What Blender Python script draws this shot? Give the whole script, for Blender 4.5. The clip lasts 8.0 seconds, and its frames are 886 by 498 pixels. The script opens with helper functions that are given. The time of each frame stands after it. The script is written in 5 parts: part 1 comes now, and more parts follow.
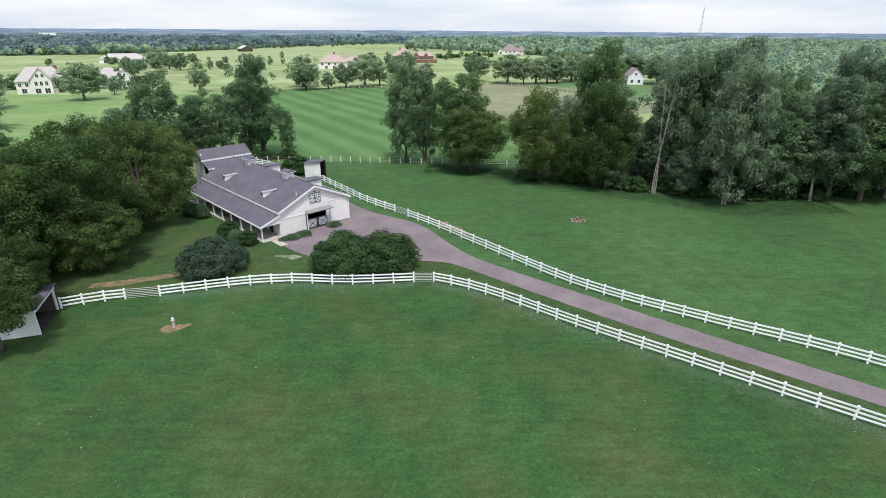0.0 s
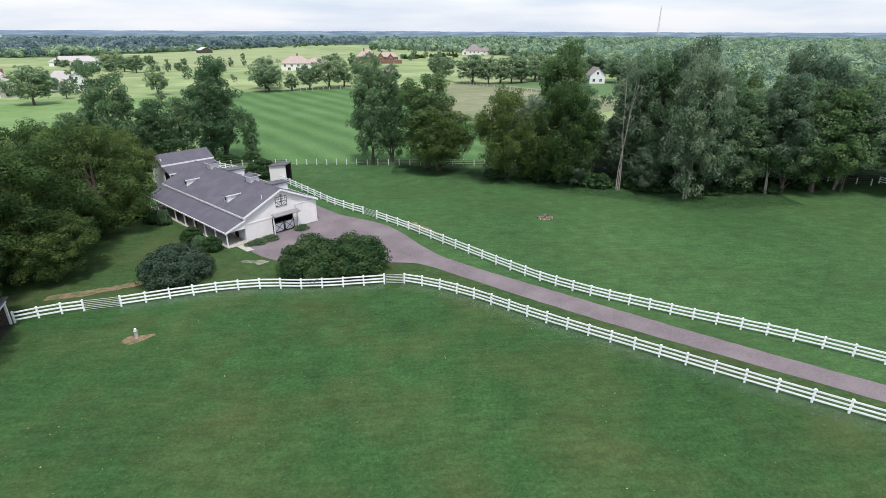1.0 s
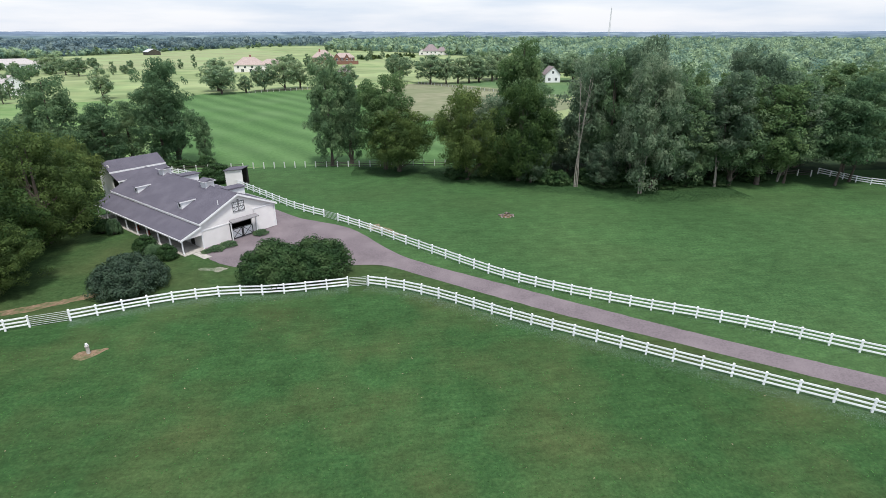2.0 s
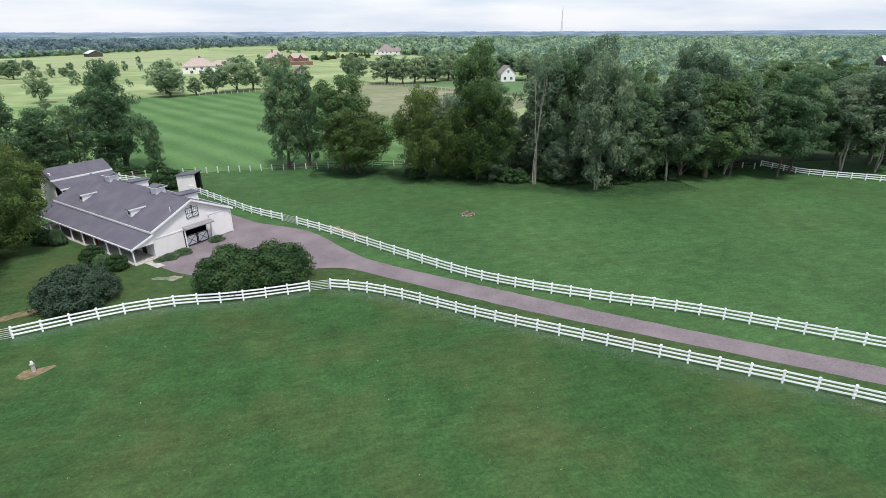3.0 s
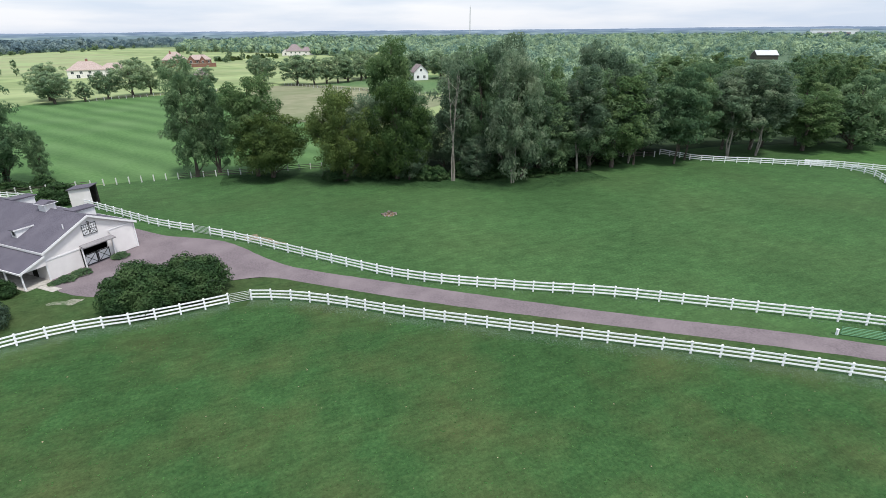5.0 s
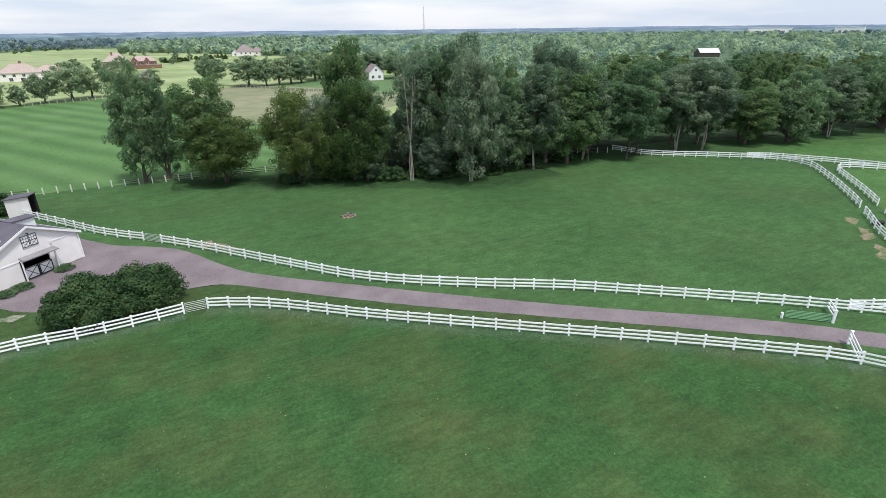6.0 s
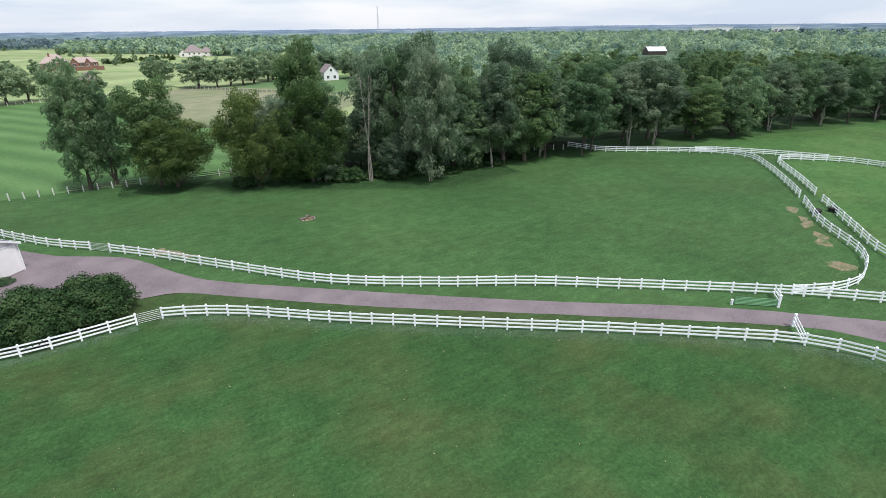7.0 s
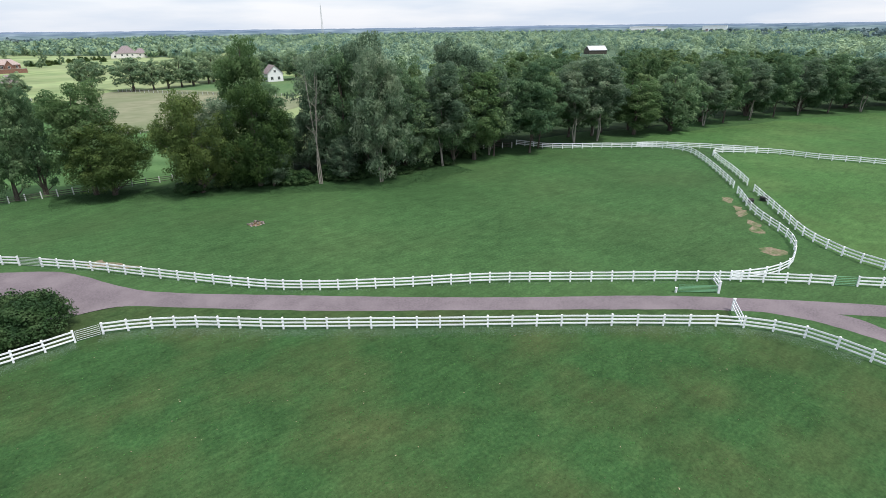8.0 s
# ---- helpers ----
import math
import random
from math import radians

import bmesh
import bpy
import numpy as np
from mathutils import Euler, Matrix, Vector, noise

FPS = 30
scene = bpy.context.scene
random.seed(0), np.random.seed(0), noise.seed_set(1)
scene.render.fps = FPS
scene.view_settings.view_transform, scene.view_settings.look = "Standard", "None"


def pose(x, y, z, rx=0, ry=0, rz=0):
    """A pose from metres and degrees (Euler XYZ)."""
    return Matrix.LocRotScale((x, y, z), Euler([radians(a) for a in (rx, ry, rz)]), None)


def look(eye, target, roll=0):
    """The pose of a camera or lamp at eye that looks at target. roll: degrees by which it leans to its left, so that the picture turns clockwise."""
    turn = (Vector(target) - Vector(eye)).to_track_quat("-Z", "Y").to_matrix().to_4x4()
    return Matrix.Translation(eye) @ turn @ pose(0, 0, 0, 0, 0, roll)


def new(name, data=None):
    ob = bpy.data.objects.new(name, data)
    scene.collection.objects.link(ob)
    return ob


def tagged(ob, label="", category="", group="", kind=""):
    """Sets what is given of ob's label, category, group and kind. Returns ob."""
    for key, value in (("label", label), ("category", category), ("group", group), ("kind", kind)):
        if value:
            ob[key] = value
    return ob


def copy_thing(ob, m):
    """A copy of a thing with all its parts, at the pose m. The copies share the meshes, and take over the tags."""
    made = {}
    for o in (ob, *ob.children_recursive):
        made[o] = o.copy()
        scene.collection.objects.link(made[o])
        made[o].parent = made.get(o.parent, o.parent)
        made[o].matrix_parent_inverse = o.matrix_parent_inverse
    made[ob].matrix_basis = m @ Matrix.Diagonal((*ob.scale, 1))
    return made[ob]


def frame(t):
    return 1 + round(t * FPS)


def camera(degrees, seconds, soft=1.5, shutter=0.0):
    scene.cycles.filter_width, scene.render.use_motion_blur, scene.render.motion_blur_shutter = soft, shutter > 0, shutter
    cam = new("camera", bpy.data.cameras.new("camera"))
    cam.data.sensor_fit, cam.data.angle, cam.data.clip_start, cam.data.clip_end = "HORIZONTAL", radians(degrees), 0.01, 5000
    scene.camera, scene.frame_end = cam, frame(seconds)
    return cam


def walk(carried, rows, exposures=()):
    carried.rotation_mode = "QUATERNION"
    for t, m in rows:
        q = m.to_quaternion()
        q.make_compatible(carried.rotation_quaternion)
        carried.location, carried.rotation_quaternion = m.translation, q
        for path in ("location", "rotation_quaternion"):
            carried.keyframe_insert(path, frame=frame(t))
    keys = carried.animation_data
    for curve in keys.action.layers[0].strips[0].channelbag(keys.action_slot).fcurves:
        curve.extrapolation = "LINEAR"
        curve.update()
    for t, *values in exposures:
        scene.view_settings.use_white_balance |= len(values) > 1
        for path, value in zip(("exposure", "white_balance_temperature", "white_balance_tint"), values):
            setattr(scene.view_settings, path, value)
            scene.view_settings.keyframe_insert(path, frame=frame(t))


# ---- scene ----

# ---- camera: a drone that hovers and turns to its right ----
cam = camera(80.7, 8.0, soft=0.6)
EYE = 28.0
ROWS = [  # seconds, yaw, pitch, lean to the right
    (0.0, 0.0, -22.69, -0.33),
    (0.5, -1.83, -22.65, -0.24),
    (1.0, -3.59, -22.63, -0.15),
    (1.5, -5.70, -22.61, -0.05),
    (3.0, -12.46, -22.63, 0.18),
    (3.5, -14.62, -22.66, 0.26),
    (4.0, -16.79, -22.69, 0.32),
    (4.5, -19.07, -22.73, 0.40),
    (6.0, -26.05, -22.86, 0.64),
    (6.5, -28.22, -22.91, 0.69),
    (7.0, -30.60, -22.97, 0.71),
    (7.5, -33.18, -23.02, 0.72),
    (8.0, -36.09, -23.04, 0.75),
]
walk(cam, [(t, pose(0, 0, EYE, 90 + pitch, 0, yaw) @ pose(0, 0, 0, 0, 0, -lean)) for t, yaw, pitch, lean in ROWS])

# ---- light: bright hazy sky with thin cloud, soft high sun ----
SUN_FROM = Vector((0.10, -0.40, 0.91)).normalized()
world = bpy.data.worlds.new("sky")
scene.world = world
world.use_nodes = True
wn, wl = world.node_tree.nodes, world.node_tree.links
wn.clear()
sky = wn.new("ShaderNodeTexSky")
sky.sky_type = "NISHITA"
sky.sun_disc = False
sky.sun_elevation = math.asin(SUN_FROM.z)
sky.sun_rotation = math.atan2(SUN_FROM.x, SUN_FROM.y)
sky.air_density, sky.dust_density = 1.2, 2.0
sky_bg = wn.new("ShaderNodeBackground")
sky_bg.inputs[1].default_value = 0.13
cloud_bg = wn.new("ShaderNodeBackground")
cloud_bg.inputs[1].default_value = 1.30
w_co = wn.new("ShaderNodeTexCoord")
w_map = wn.new("ShaderNodeMapping")
w_map.inputs["Scale"].default_value = (2.0, 2.0, 14.0)
w_noise = wn.new("ShaderNodeTexNoise")
w_noise.inputs["Scale"].default_value = 1.6
w_noise.inputs["Detail"].default_value = 5.0
w_ramp = wn.new("ShaderNodeValToRGB")
w_ramp.color_ramp.elements[0].position, w_ramp.color_ramp.elements[0].color = 0.36, (0.62, 0.71, 0.86, 1)
w_ramp.color_ramp.elements[1].position, w_ramp.color_ramp.elements[1].color = 0.62, (0.88, 0.90, 0.96, 1)
w_mix = wn.new("ShaderNodeMixShader")
w_mix.inputs[0].default_value = 0.75
w_out = wn.new("ShaderNodeOutputWorld")
wl.new(w_co.outputs["Generated"], w_map.inputs[0])
wl.new(w_map.outputs[0], w_noise.inputs["Vector"])
wl.new(w_noise.outputs["Fac"], w_ramp.inputs[0])
wl.new(w_ramp.outputs[0], cloud_bg.inputs[0])
wl.new(sky.outputs[0], sky_bg.inputs[0])
wl.new(sky_bg.outputs[0], w_mix.inputs[1])
wl.new(cloud_bg.outputs[0], w_mix.inputs[2])
wl.new(w_mix.outputs[0], w_out.inputs[0])

sun = new("sun", bpy.data.lights.new("sun", "SUN"))
sun.data.energy, sun.data.angle, sun.data.color = 3.4, radians(8), (1.0, 0.97, 0.92)
sun.matrix_world = look(SUN_FROM * 200, (0, 0, 0))
scene.view_settings.exposure = 0.0


# ---- materials ----
def material(name, colours, scale=1.0, detail=6.0, rough=0.8, bump=0.0, bump_scale=8.0, metal=0.0, second=None, second_scale=0.1,
             second_amount=0.5, island=0.0, per_object=0.0, translucent=0.0, low=0.35, high=0.65, spec=0.3, coords="Object", stretch=(1, 1, 1)):
    """Grain (colours over a noise) and, over it, broad stains (second); island and per_object vary the brightness of pieces."""
    m = bpy.data.materials.new(name)
    m.use_nodes = True
    n, l = m.node_tree.nodes, m.node_tree.links
    bsdf, out = n["Principled BSDF"], n["Material Output"]
    co = n.new("ShaderNodeTexCoord")
    mp = n.new("ShaderNodeMapping")
    mp.inputs["Scale"].default_value = stretch
    l.new(co.outputs[coords], mp.inputs[0])
    tex = n.new("ShaderNodeTexNoise")
    tex.inputs["Scale"].default_value, tex.inputs["Detail"].default_value = scale, detail
    l.new(mp.outputs[0], tex.inputs["Vector"])
    ramp = n.new("ShaderNodeValToRGB")
    ramp.color_ramp.elements[0].position, ramp.color_ramp.elements[1].position = low, high
    ramp.color_ramp.elements[0].color, ramp.color_ramp.elements[1].color = (*colours[0], 1), (*colours[-1], 1)
    for i, c in enumerate(colours[1:-1]):
        el = ramp.color_ramp.elements.new(low + (high - low) * (i + 1) / (len(colours) - 1))
        el.color = (*c, 1)
    l.new(tex.outputs["Fac"], ramp.inputs[0])
    col = ramp.outputs[0]
    if second:
        tex2 = n.new("ShaderNodeTexNoise")
        tex2.inputs["Scale"].default_value, tex2.inputs["Detail"].default_value = second_scale, 4.0
        l.new(mp.outputs[0], tex2.inputs["Vector"])
        r2 = n.new("ShaderNodeMapRange")
        r2.inputs["From Min"].default_value, r2.inputs["From Max"].default_value = 0.42, 0.68
        r2.inputs["To Max"].default_value = second_amount
        l.new(tex2.outputs["Fac"], r2.inputs["Value"])
        mix = n.new("ShaderNodeMix")
        mix.data_type = "RGBA"
        l.new(r2.outputs[0], mix.inputs["Factor"])
        l.new(col, mix.inputs[6])
        mix.inputs[7].default_value = (*second, 1)
        col = mix.outputs[2]
    for amount, node, socket in ((island, "ShaderNodeNewGeometry", "Random Per Island"), (per_object, "ShaderNodeObjectInfo", "Random")):
        if amount:
            src = n.new(node)
            r3 = n.new("ShaderNodeMapRange")
            r3.inputs["To Min"].default_value, r3.inputs["To Max"].default_value = 1 - amount, 1 + amount
            l.new(src.outputs[socket], r3.inputs["Value"])
            hsv = n.new("ShaderNodeHueSaturation")
            l.new(r3.outputs[0], hsv.inputs["Value"])
            l.new(col, hsv.inputs["Color"])
            if node == "ShaderNodeObjectInfo":
                r4 = n.new("ShaderNodeMapRange")
                r4.inputs["To Min"].default_value, r4.inputs["To Max"].default_value = 0.5 + amount * 0.07, 0.5 - amount * 0.1
                l.new(src.outputs[socket], r4.inputs["Value"])
                l.new(r4.outputs[0], hsv.inputs["Hue"])
            col = hsv.outputs[0]
    l.new(col, bsdf.inputs["Base Color"])
    bsdf.inputs["Roughness"].default_value, bsdf.inputs["Metallic"].default_value = rough, metal
    bsdf.inputs["Specular IOR Level"].default_value = spec
    if bump:
        tb = n.new("ShaderNodeTexNoise")
        tb.inputs["Scale"].default_value, tb.inputs["Detail"].default_value = bump_scale, 5.0
        l.new(mp.outputs[0], tb.inputs["Vector"])
        b = n.new("ShaderNodeBump")
        b.inputs["Strength"].default_value, b.inputs["Distance"].default_value = 1.0, bump
        l.new(tb.outputs["Fac"], b.inputs["Height"])
        l.new(b.outputs[0], bsdf.inputs["Normal"])
    if translucent:
        tr = n.new("ShaderNodeBsdfTranslucent")
        l.new(col, tr.inputs[0])
        ms = n.new("ShaderNodeMixShader")
        ms.inputs[0].default_value = translucent
        l.new(bsdf.outputs[0], ms.inputs[1])
        l.new(tr.outputs[0], ms.inputs[2])
        l.new(ms.outputs[0], out.inputs[0])
    return m


M_PASTURE = material("pasture_grass", [(0.033, 0.073, 0.028), (0.044, 0.101, 0.035), (0.063, 0.122, 0.044)], 3.0, 12, 0.95, 0.03, 8.0,
                     second=(0.066, 0.107, 0.042), second_scale=0.05, second_amount=0.4, low=0.24, high=0.76, spec=0.1)
M_WORN_PASTURE = material("worn_pasture_grass", [(0.026, 0.060, 0.021), (0.033, 0.083, 0.027), (0.048, 0.101, 0.034)], 3.0, 12, 0.95, 0.03, 8.0,
                     second=(0.084, 0.086, 0.036), second_scale=0.11, second_amount=0.46, low=0.24, high=0.76, spec=0.1)
# Brighter copy of the pasture grass: a sunlit patch put into the colour.
M_SUNLIT_PASTURE = material("sunlit_pasture_grass", [(0.040, 0.094, 0.030), (0.055, 0.126, 0.039), (0.077, 0.151, 0.049)], 3.0, 12, 0.95, 0.03, 8.0,
                     second=(0.088, 0.141, 0.050), second_scale=0.04, second_amount=0.6, low=0.24, high=0.76, spec=0.1)
# Olive grass, darkened in colour for the tree shade round the barn.
M_SHADED_VERGE = material("shaded_olive_grass", [(0.028, 0.058, 0.020), (0.040, 0.078, 0.027), (0.056, 0.097, 0.035)], 2.0, 10, 0.95, 0.03, 8.0,
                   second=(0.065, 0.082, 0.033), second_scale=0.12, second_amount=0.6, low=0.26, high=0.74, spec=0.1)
M_LAWN = material("lawn_grass", [(0.061, 0.132, 0.046), (0.088, 0.172, 0.061)], 1.2, 8, 0.95, 0.03, 5.0,
                  second=(0.108, 0.188, 0.080), second_scale=0.04, second_amount=0.7, spec=0.1)


def fine_grain(mat, scale, low, high, stretch=(1, 1, 1)):
    """Multiplies a material's colour by a fine noise."""
    n, l = mat.node_tree.nodes, mat.node_tree.links
    co, mp, tex, rng, mix = (n.new(k) for k in ("ShaderNodeTexCoord", "ShaderNodeMapping", "ShaderNodeTexNoise", "ShaderNodeMapRange", "ShaderNodeMix"))
    mp.inputs["Scale"].default_value = stretch
    tex.inputs["Scale"].default_value, tex.inputs["Detail"].default_value, tex.inputs["Roughness"].default_value = scale, 3.0, 0.7
    rng.inputs["From Min"].default_value, rng.inputs["From Max"].default_value = 0.3, 0.7
    rng.inputs["To Min"].default_value, rng.inputs["To Max"].default_value = low, high
    mix.data_type, mix.blend_type = "RGBA", "MULTIPLY"
    mix.inputs["Factor"].default_value = 1.0
    base = n["Principled BSDF"].inputs["Base Color"]
    l.new(co.outputs["Object"], mp.inputs[0])
    l.new(mp.outputs[0], tex.inputs["Vector"])
    l.new(tex.outputs["Fac"], rng.inputs["Value"])
    l.new(base.links[0].from_socket, mix.inputs[6])
    l.new(rng.outputs[0], mix.inputs[7])
    l.new(mix.outputs[2], base)


for grass in (M_PASTURE, M_WORN_PASTURE, M_SUNLIT_PASTURE, M_SHADED_VERGE):
    fine_grain(grass, 5.0, 0.84, 1.16)
    fine_grain(grass, 0.8, 0.84, 1.16, (0.5, 1.8, 1))
    fine_grain(grass, 0.42, 0.84, 1.16)
    fine_grain(grass, 0.045, 0.84, 1.16)
n, l = M_LAWN.node_tree.nodes, M_LAWN.node_tree.links
stripe_co = n.new("ShaderNodeTexCoord")
stripe_map = n.new("ShaderNodeMapping")
stripe_map.inputs["Rotation"].default_value = (0, 0, radians(-33))
stripe = n.new("ShaderNodeTexWave")
stripe.inputs["Scale"].default_value, stripe.inputs["Distortion"].default_value = 0.032, 1.6
stripe.inputs["Detail"].default_value, stripe.inputs["Detail Scale"].default_value = 3.0, 2.0
stripe_mix = n.new("ShaderNodeMix")
stripe_mix.data_type, stripe_mix.blend_type = "RGBA", "MULTIPLY"
stripe_mix.inputs["Factor"].default_value = 1.0
stripe_ramp = n.new("ShaderNodeValToRGB")
stripe_ramp.color_ramp.elements[0].color, stripe_ramp.color_ramp.elements[1].color = (0.82, 0.84, 0.82, 1), (1.16, 1.14, 1.12, 1)
l.new(stripe_co.outputs["Object"], stripe_map.inputs[0])
l.new(stripe_map.outputs[0], stripe.inputs["Vector"])
l.new(stripe.outputs["Fac"], stripe_ramp.inputs[0])
lawn_base = n["Principled BSDF"].inputs["Base Color"]
l.new(lawn_base.links[0].from_socket, stripe_mix.inputs[6])
l.new(stripe_ramp.outputs[0], stripe_mix.inputs[7])
l.new(stripe_mix.outputs[2], lawn_base)
# Far grass; the sun on the distant fields is put into its pale colour.
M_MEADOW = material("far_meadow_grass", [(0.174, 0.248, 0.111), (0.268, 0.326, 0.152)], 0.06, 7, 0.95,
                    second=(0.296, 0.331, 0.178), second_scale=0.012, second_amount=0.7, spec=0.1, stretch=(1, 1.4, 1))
# House lawn, brightened in colour for the sun beyond the trees.
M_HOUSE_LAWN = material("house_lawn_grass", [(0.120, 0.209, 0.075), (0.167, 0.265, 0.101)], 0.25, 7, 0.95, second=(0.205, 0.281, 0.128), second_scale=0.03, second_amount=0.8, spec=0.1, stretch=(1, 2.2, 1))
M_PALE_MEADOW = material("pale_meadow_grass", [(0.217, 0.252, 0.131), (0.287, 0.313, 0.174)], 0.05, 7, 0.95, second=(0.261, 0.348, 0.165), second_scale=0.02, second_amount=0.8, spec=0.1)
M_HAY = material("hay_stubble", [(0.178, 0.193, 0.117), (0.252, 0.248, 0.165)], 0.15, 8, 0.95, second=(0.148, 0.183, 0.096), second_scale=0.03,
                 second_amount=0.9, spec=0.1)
M_DIRT = material("bare_dirt", [(0.17, 0.115, 0.075), (0.27, 0.19, 0.13)], 3, 8, 0.95, 0.03, 12, second=(0.075, 0.11, 0.045), second_scale=1.1,
                  second_amount=0.95, spec=0.1)
M_TAN_DIRT = material("dry_tan_dirt", [(0.163, 0.133, 0.089), (0.272, 0.229, 0.163)], 3, 8, 0.95, 0.03, 12, second=(0.075, 0.12, 0.045), second_scale=0.9,
                  second_amount=1.0, spec=0.1)
M_GRAVEL = material("worn_gravel", [(0.15, 0.16, 0.12), (0.34, 0.32, 0.27)], 5, 10, 0.95, 0.02, 14, second=(0.06, 0.11, 0.045), second_scale=0.8, second_amount=1.0, spec=0.1)
M_DRIVE = material("worn_tarmac", [(0.136, 0.113, 0.124), (0.188, 0.157, 0.171)], 5, 12, 0.92, 0.006, 30, second=(0.216, 0.182, 0.194),
                   second_scale=0.25, second_amount=0.7, spec=0.2)
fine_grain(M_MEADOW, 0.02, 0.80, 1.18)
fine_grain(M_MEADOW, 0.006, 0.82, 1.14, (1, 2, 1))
fine_grain(M_DRIVE, 14.0, 0.85, 1.15)
fine_grain(M_DRIVE, 0.3, 0.93, 1.07)
M_FENCE = material("white_fence_paint", [(0.87, 0.89, 0.92), (0.92, 0.93, 0.95)], 3, 6, 0.55, 0.002, 20, per_object=0.05,
                   second=(0.62, 0.64, 0.63), second_scale=0.8, second_amount=0.18)
M_WEATHERED = material("weathered_board", [(0.045, 0.042, 0.035), (0.11, 0.10, 0.085)], 6, 6, 0.9, 0.004, 30, per_object=0.2)
M_GREY_POST = material("pale_post", [(0.48, 0.50, 0.47), (0.66, 0.67, 0.64)], 5, 6, 0.85, 0.003, 25)
M_TUBE = material("galvanised_tube", [(0.468, 0.494, 0.494), (0.650, 0.676, 0.676)], 8, 5, 0.45, metal=0.6)
M_GREEN_TUBE = material("green_painted_tube", [(0.10, 0.27, 0.15), (0.16, 0.36, 0.21)], 8, 5, 0.5)
M_ROOF = material("grey_shingle", [(0.085, 0.080, 0.103), (0.124, 0.117, 0.146)], 9, 10, 0.9, 0.006, 18, second=(0.144, 0.135, 0.165), second_scale=0.5,
                  second_amount=0.6, spec=0.2)
M_WALL = material("cream_painted_block", [(0.76, 0.73, 0.73), (0.82, 0.79, 0.79)], 0.7, 6, 0.8, 0.003, 30, second=(0.70, 0.67, 0.67),
                  second_scale=0.5, second_amount=0.5)
M_TRIM = material("white_trim_paint", [(0.74, 0.74, 0.76), (0.83, 0.83, 0.84)], 3, 4, 0.5)
M_BLACK = material("black_paint", [(0.012, 0.013, 0.015), (0.03, 0.03, 0.034)], 4, 4, 0.5)
# Near-black; paints the shade of interiors, also stall doors and trough water.
M_DARK = material("dark_interior", [(0.02, 0.018, 0.016), (0.05, 0.045, 0.04)], 1, 4, 0.9)
M_CONCRETE = material("pale_concrete", [(0.34, 0.32, 0.29), (0.48, 0.46, 0.42)], 2, 8, 0.9, 0.004, 20)
M_BARK = material("bark", [(0.055, 0.045, 0.036), (0.14, 0.12, 0.10)], 5, 8, 0.95, 0.03, 9, stretch=(1, 1, 0.2))
M_PALE_BARK = material("pale_bark", [(0.22, 0.20, 0.17), (0.38, 0.35, 0.31)], 4, 8, 0.9, 0.02, 9, stretch=(1, 1, 0.25))
M_DEAD_BARK = material("dead_grey_bark", [(0.208, 0.192, 0.165), (0.384, 0.352, 0.314)], 4, 8, 0.9, 0.01, 9)
M_LEAF = material("leaves", [(0.054, 0.098, 0.034), (0.092, 0.151, 0.047), (0.139, 0.205, 0.064)], 0.35, 6, 0.6, island=0.16, per_object=0.3,
                  translucent=0.50, spec=0.12)
M_LEAF_GREY = material("grey_green_leaves", [(0.089, 0.150, 0.093), (0.145, 0.220, 0.136), (0.227, 0.294, 0.193)], 0.35, 6, 0.55, island=0.16,
                       per_object=0.18, translucent=0.50, spec=0.12)
M_LEAF_LIGHT = material("light_leaves", [(0.081, 0.153, 0.062), (0.124, 0.209, 0.084), (0.185, 0.270, 0.119)], 0.35, 6, 0.6, island=0.16,
                        per_object=0.2, translucent=0.50, spec=0.12)
M_LEAF_FIELD = material("field_tree_leaves", [(0.082, 0.156, 0.082), (0.130, 0.222, 0.112), (0.200, 0.299, 0.158)], 0.35, 6, 0.6, island=0.16,
                        per_object=0.2, translucent=0.50, spec=0.12)
# Paler, bluer copy of the field-tree leaves: sun and haze put into colour.
M_LEAF_LAWN_HAZED = material("hazed_lawn_leaves", [(0.114, 0.188, 0.113), (0.187, 0.278, 0.156), (0.281, 0.362, 0.205)], 0.35, 6, 0.6, island=0.16, per_object=0.2, translucent=0.3, spec=0.12)
M_SHRUB = material("shrub_leaves", [(0.025, 0.059, 0.023), (0.043, 0.089, 0.032), (0.073, 0.125, 0.049)], 0.6, 6, 0.55, island=0.2, translucent=0.25, spec=0.12)
M_LEAF_DARK = material("evergreen_leaves", [(0.028, 0.056, 0.035), (0.056, 0.097, 0.056)], 0.9, 6, 0.6, island=0.2, per_object=0.2, translucent=0.2)
# Far foliage paled and blued: distance haze and sun put into the colour.
M_HAZED_LEAF = material("hazed_far_leaves", [(0.139, 0.239, 0.193), (0.258, 0.365, 0.247), (0.341, 0.448, 0.271)], 0.10, 1.5, 0.8, island=0.10, spec=0.1, translucent=0.22, low=0.38, high=0.62)
M_PADDOCK = material("paddock_grass", [(0.074, 0.144, 0.061), (0.113, 0.187, 0.083)], 0.5, 8, 0.95, second=(0.139, 0.191, 0.087), second_scale=0.03, second_amount=0.8, spec=0.1)
# Woodland floor; its near-black green also carries the shade below the crowns.
M_SHADED_FLOOR = material("woodland_floor", [(0.022, 0.040, 0.022), (0.045, 0.070, 0.034)], 0.3, 6, 0.95, spec=0.05)
# Floor and leaves of the distant woods, haze put into their colours.
M_FAR_FLOOR = material("hazed_undergrowth", [(0.072, 0.117, 0.078), (0.117, 0.169, 0.104)], 0.08, 5, 0.95, spec=0.05)
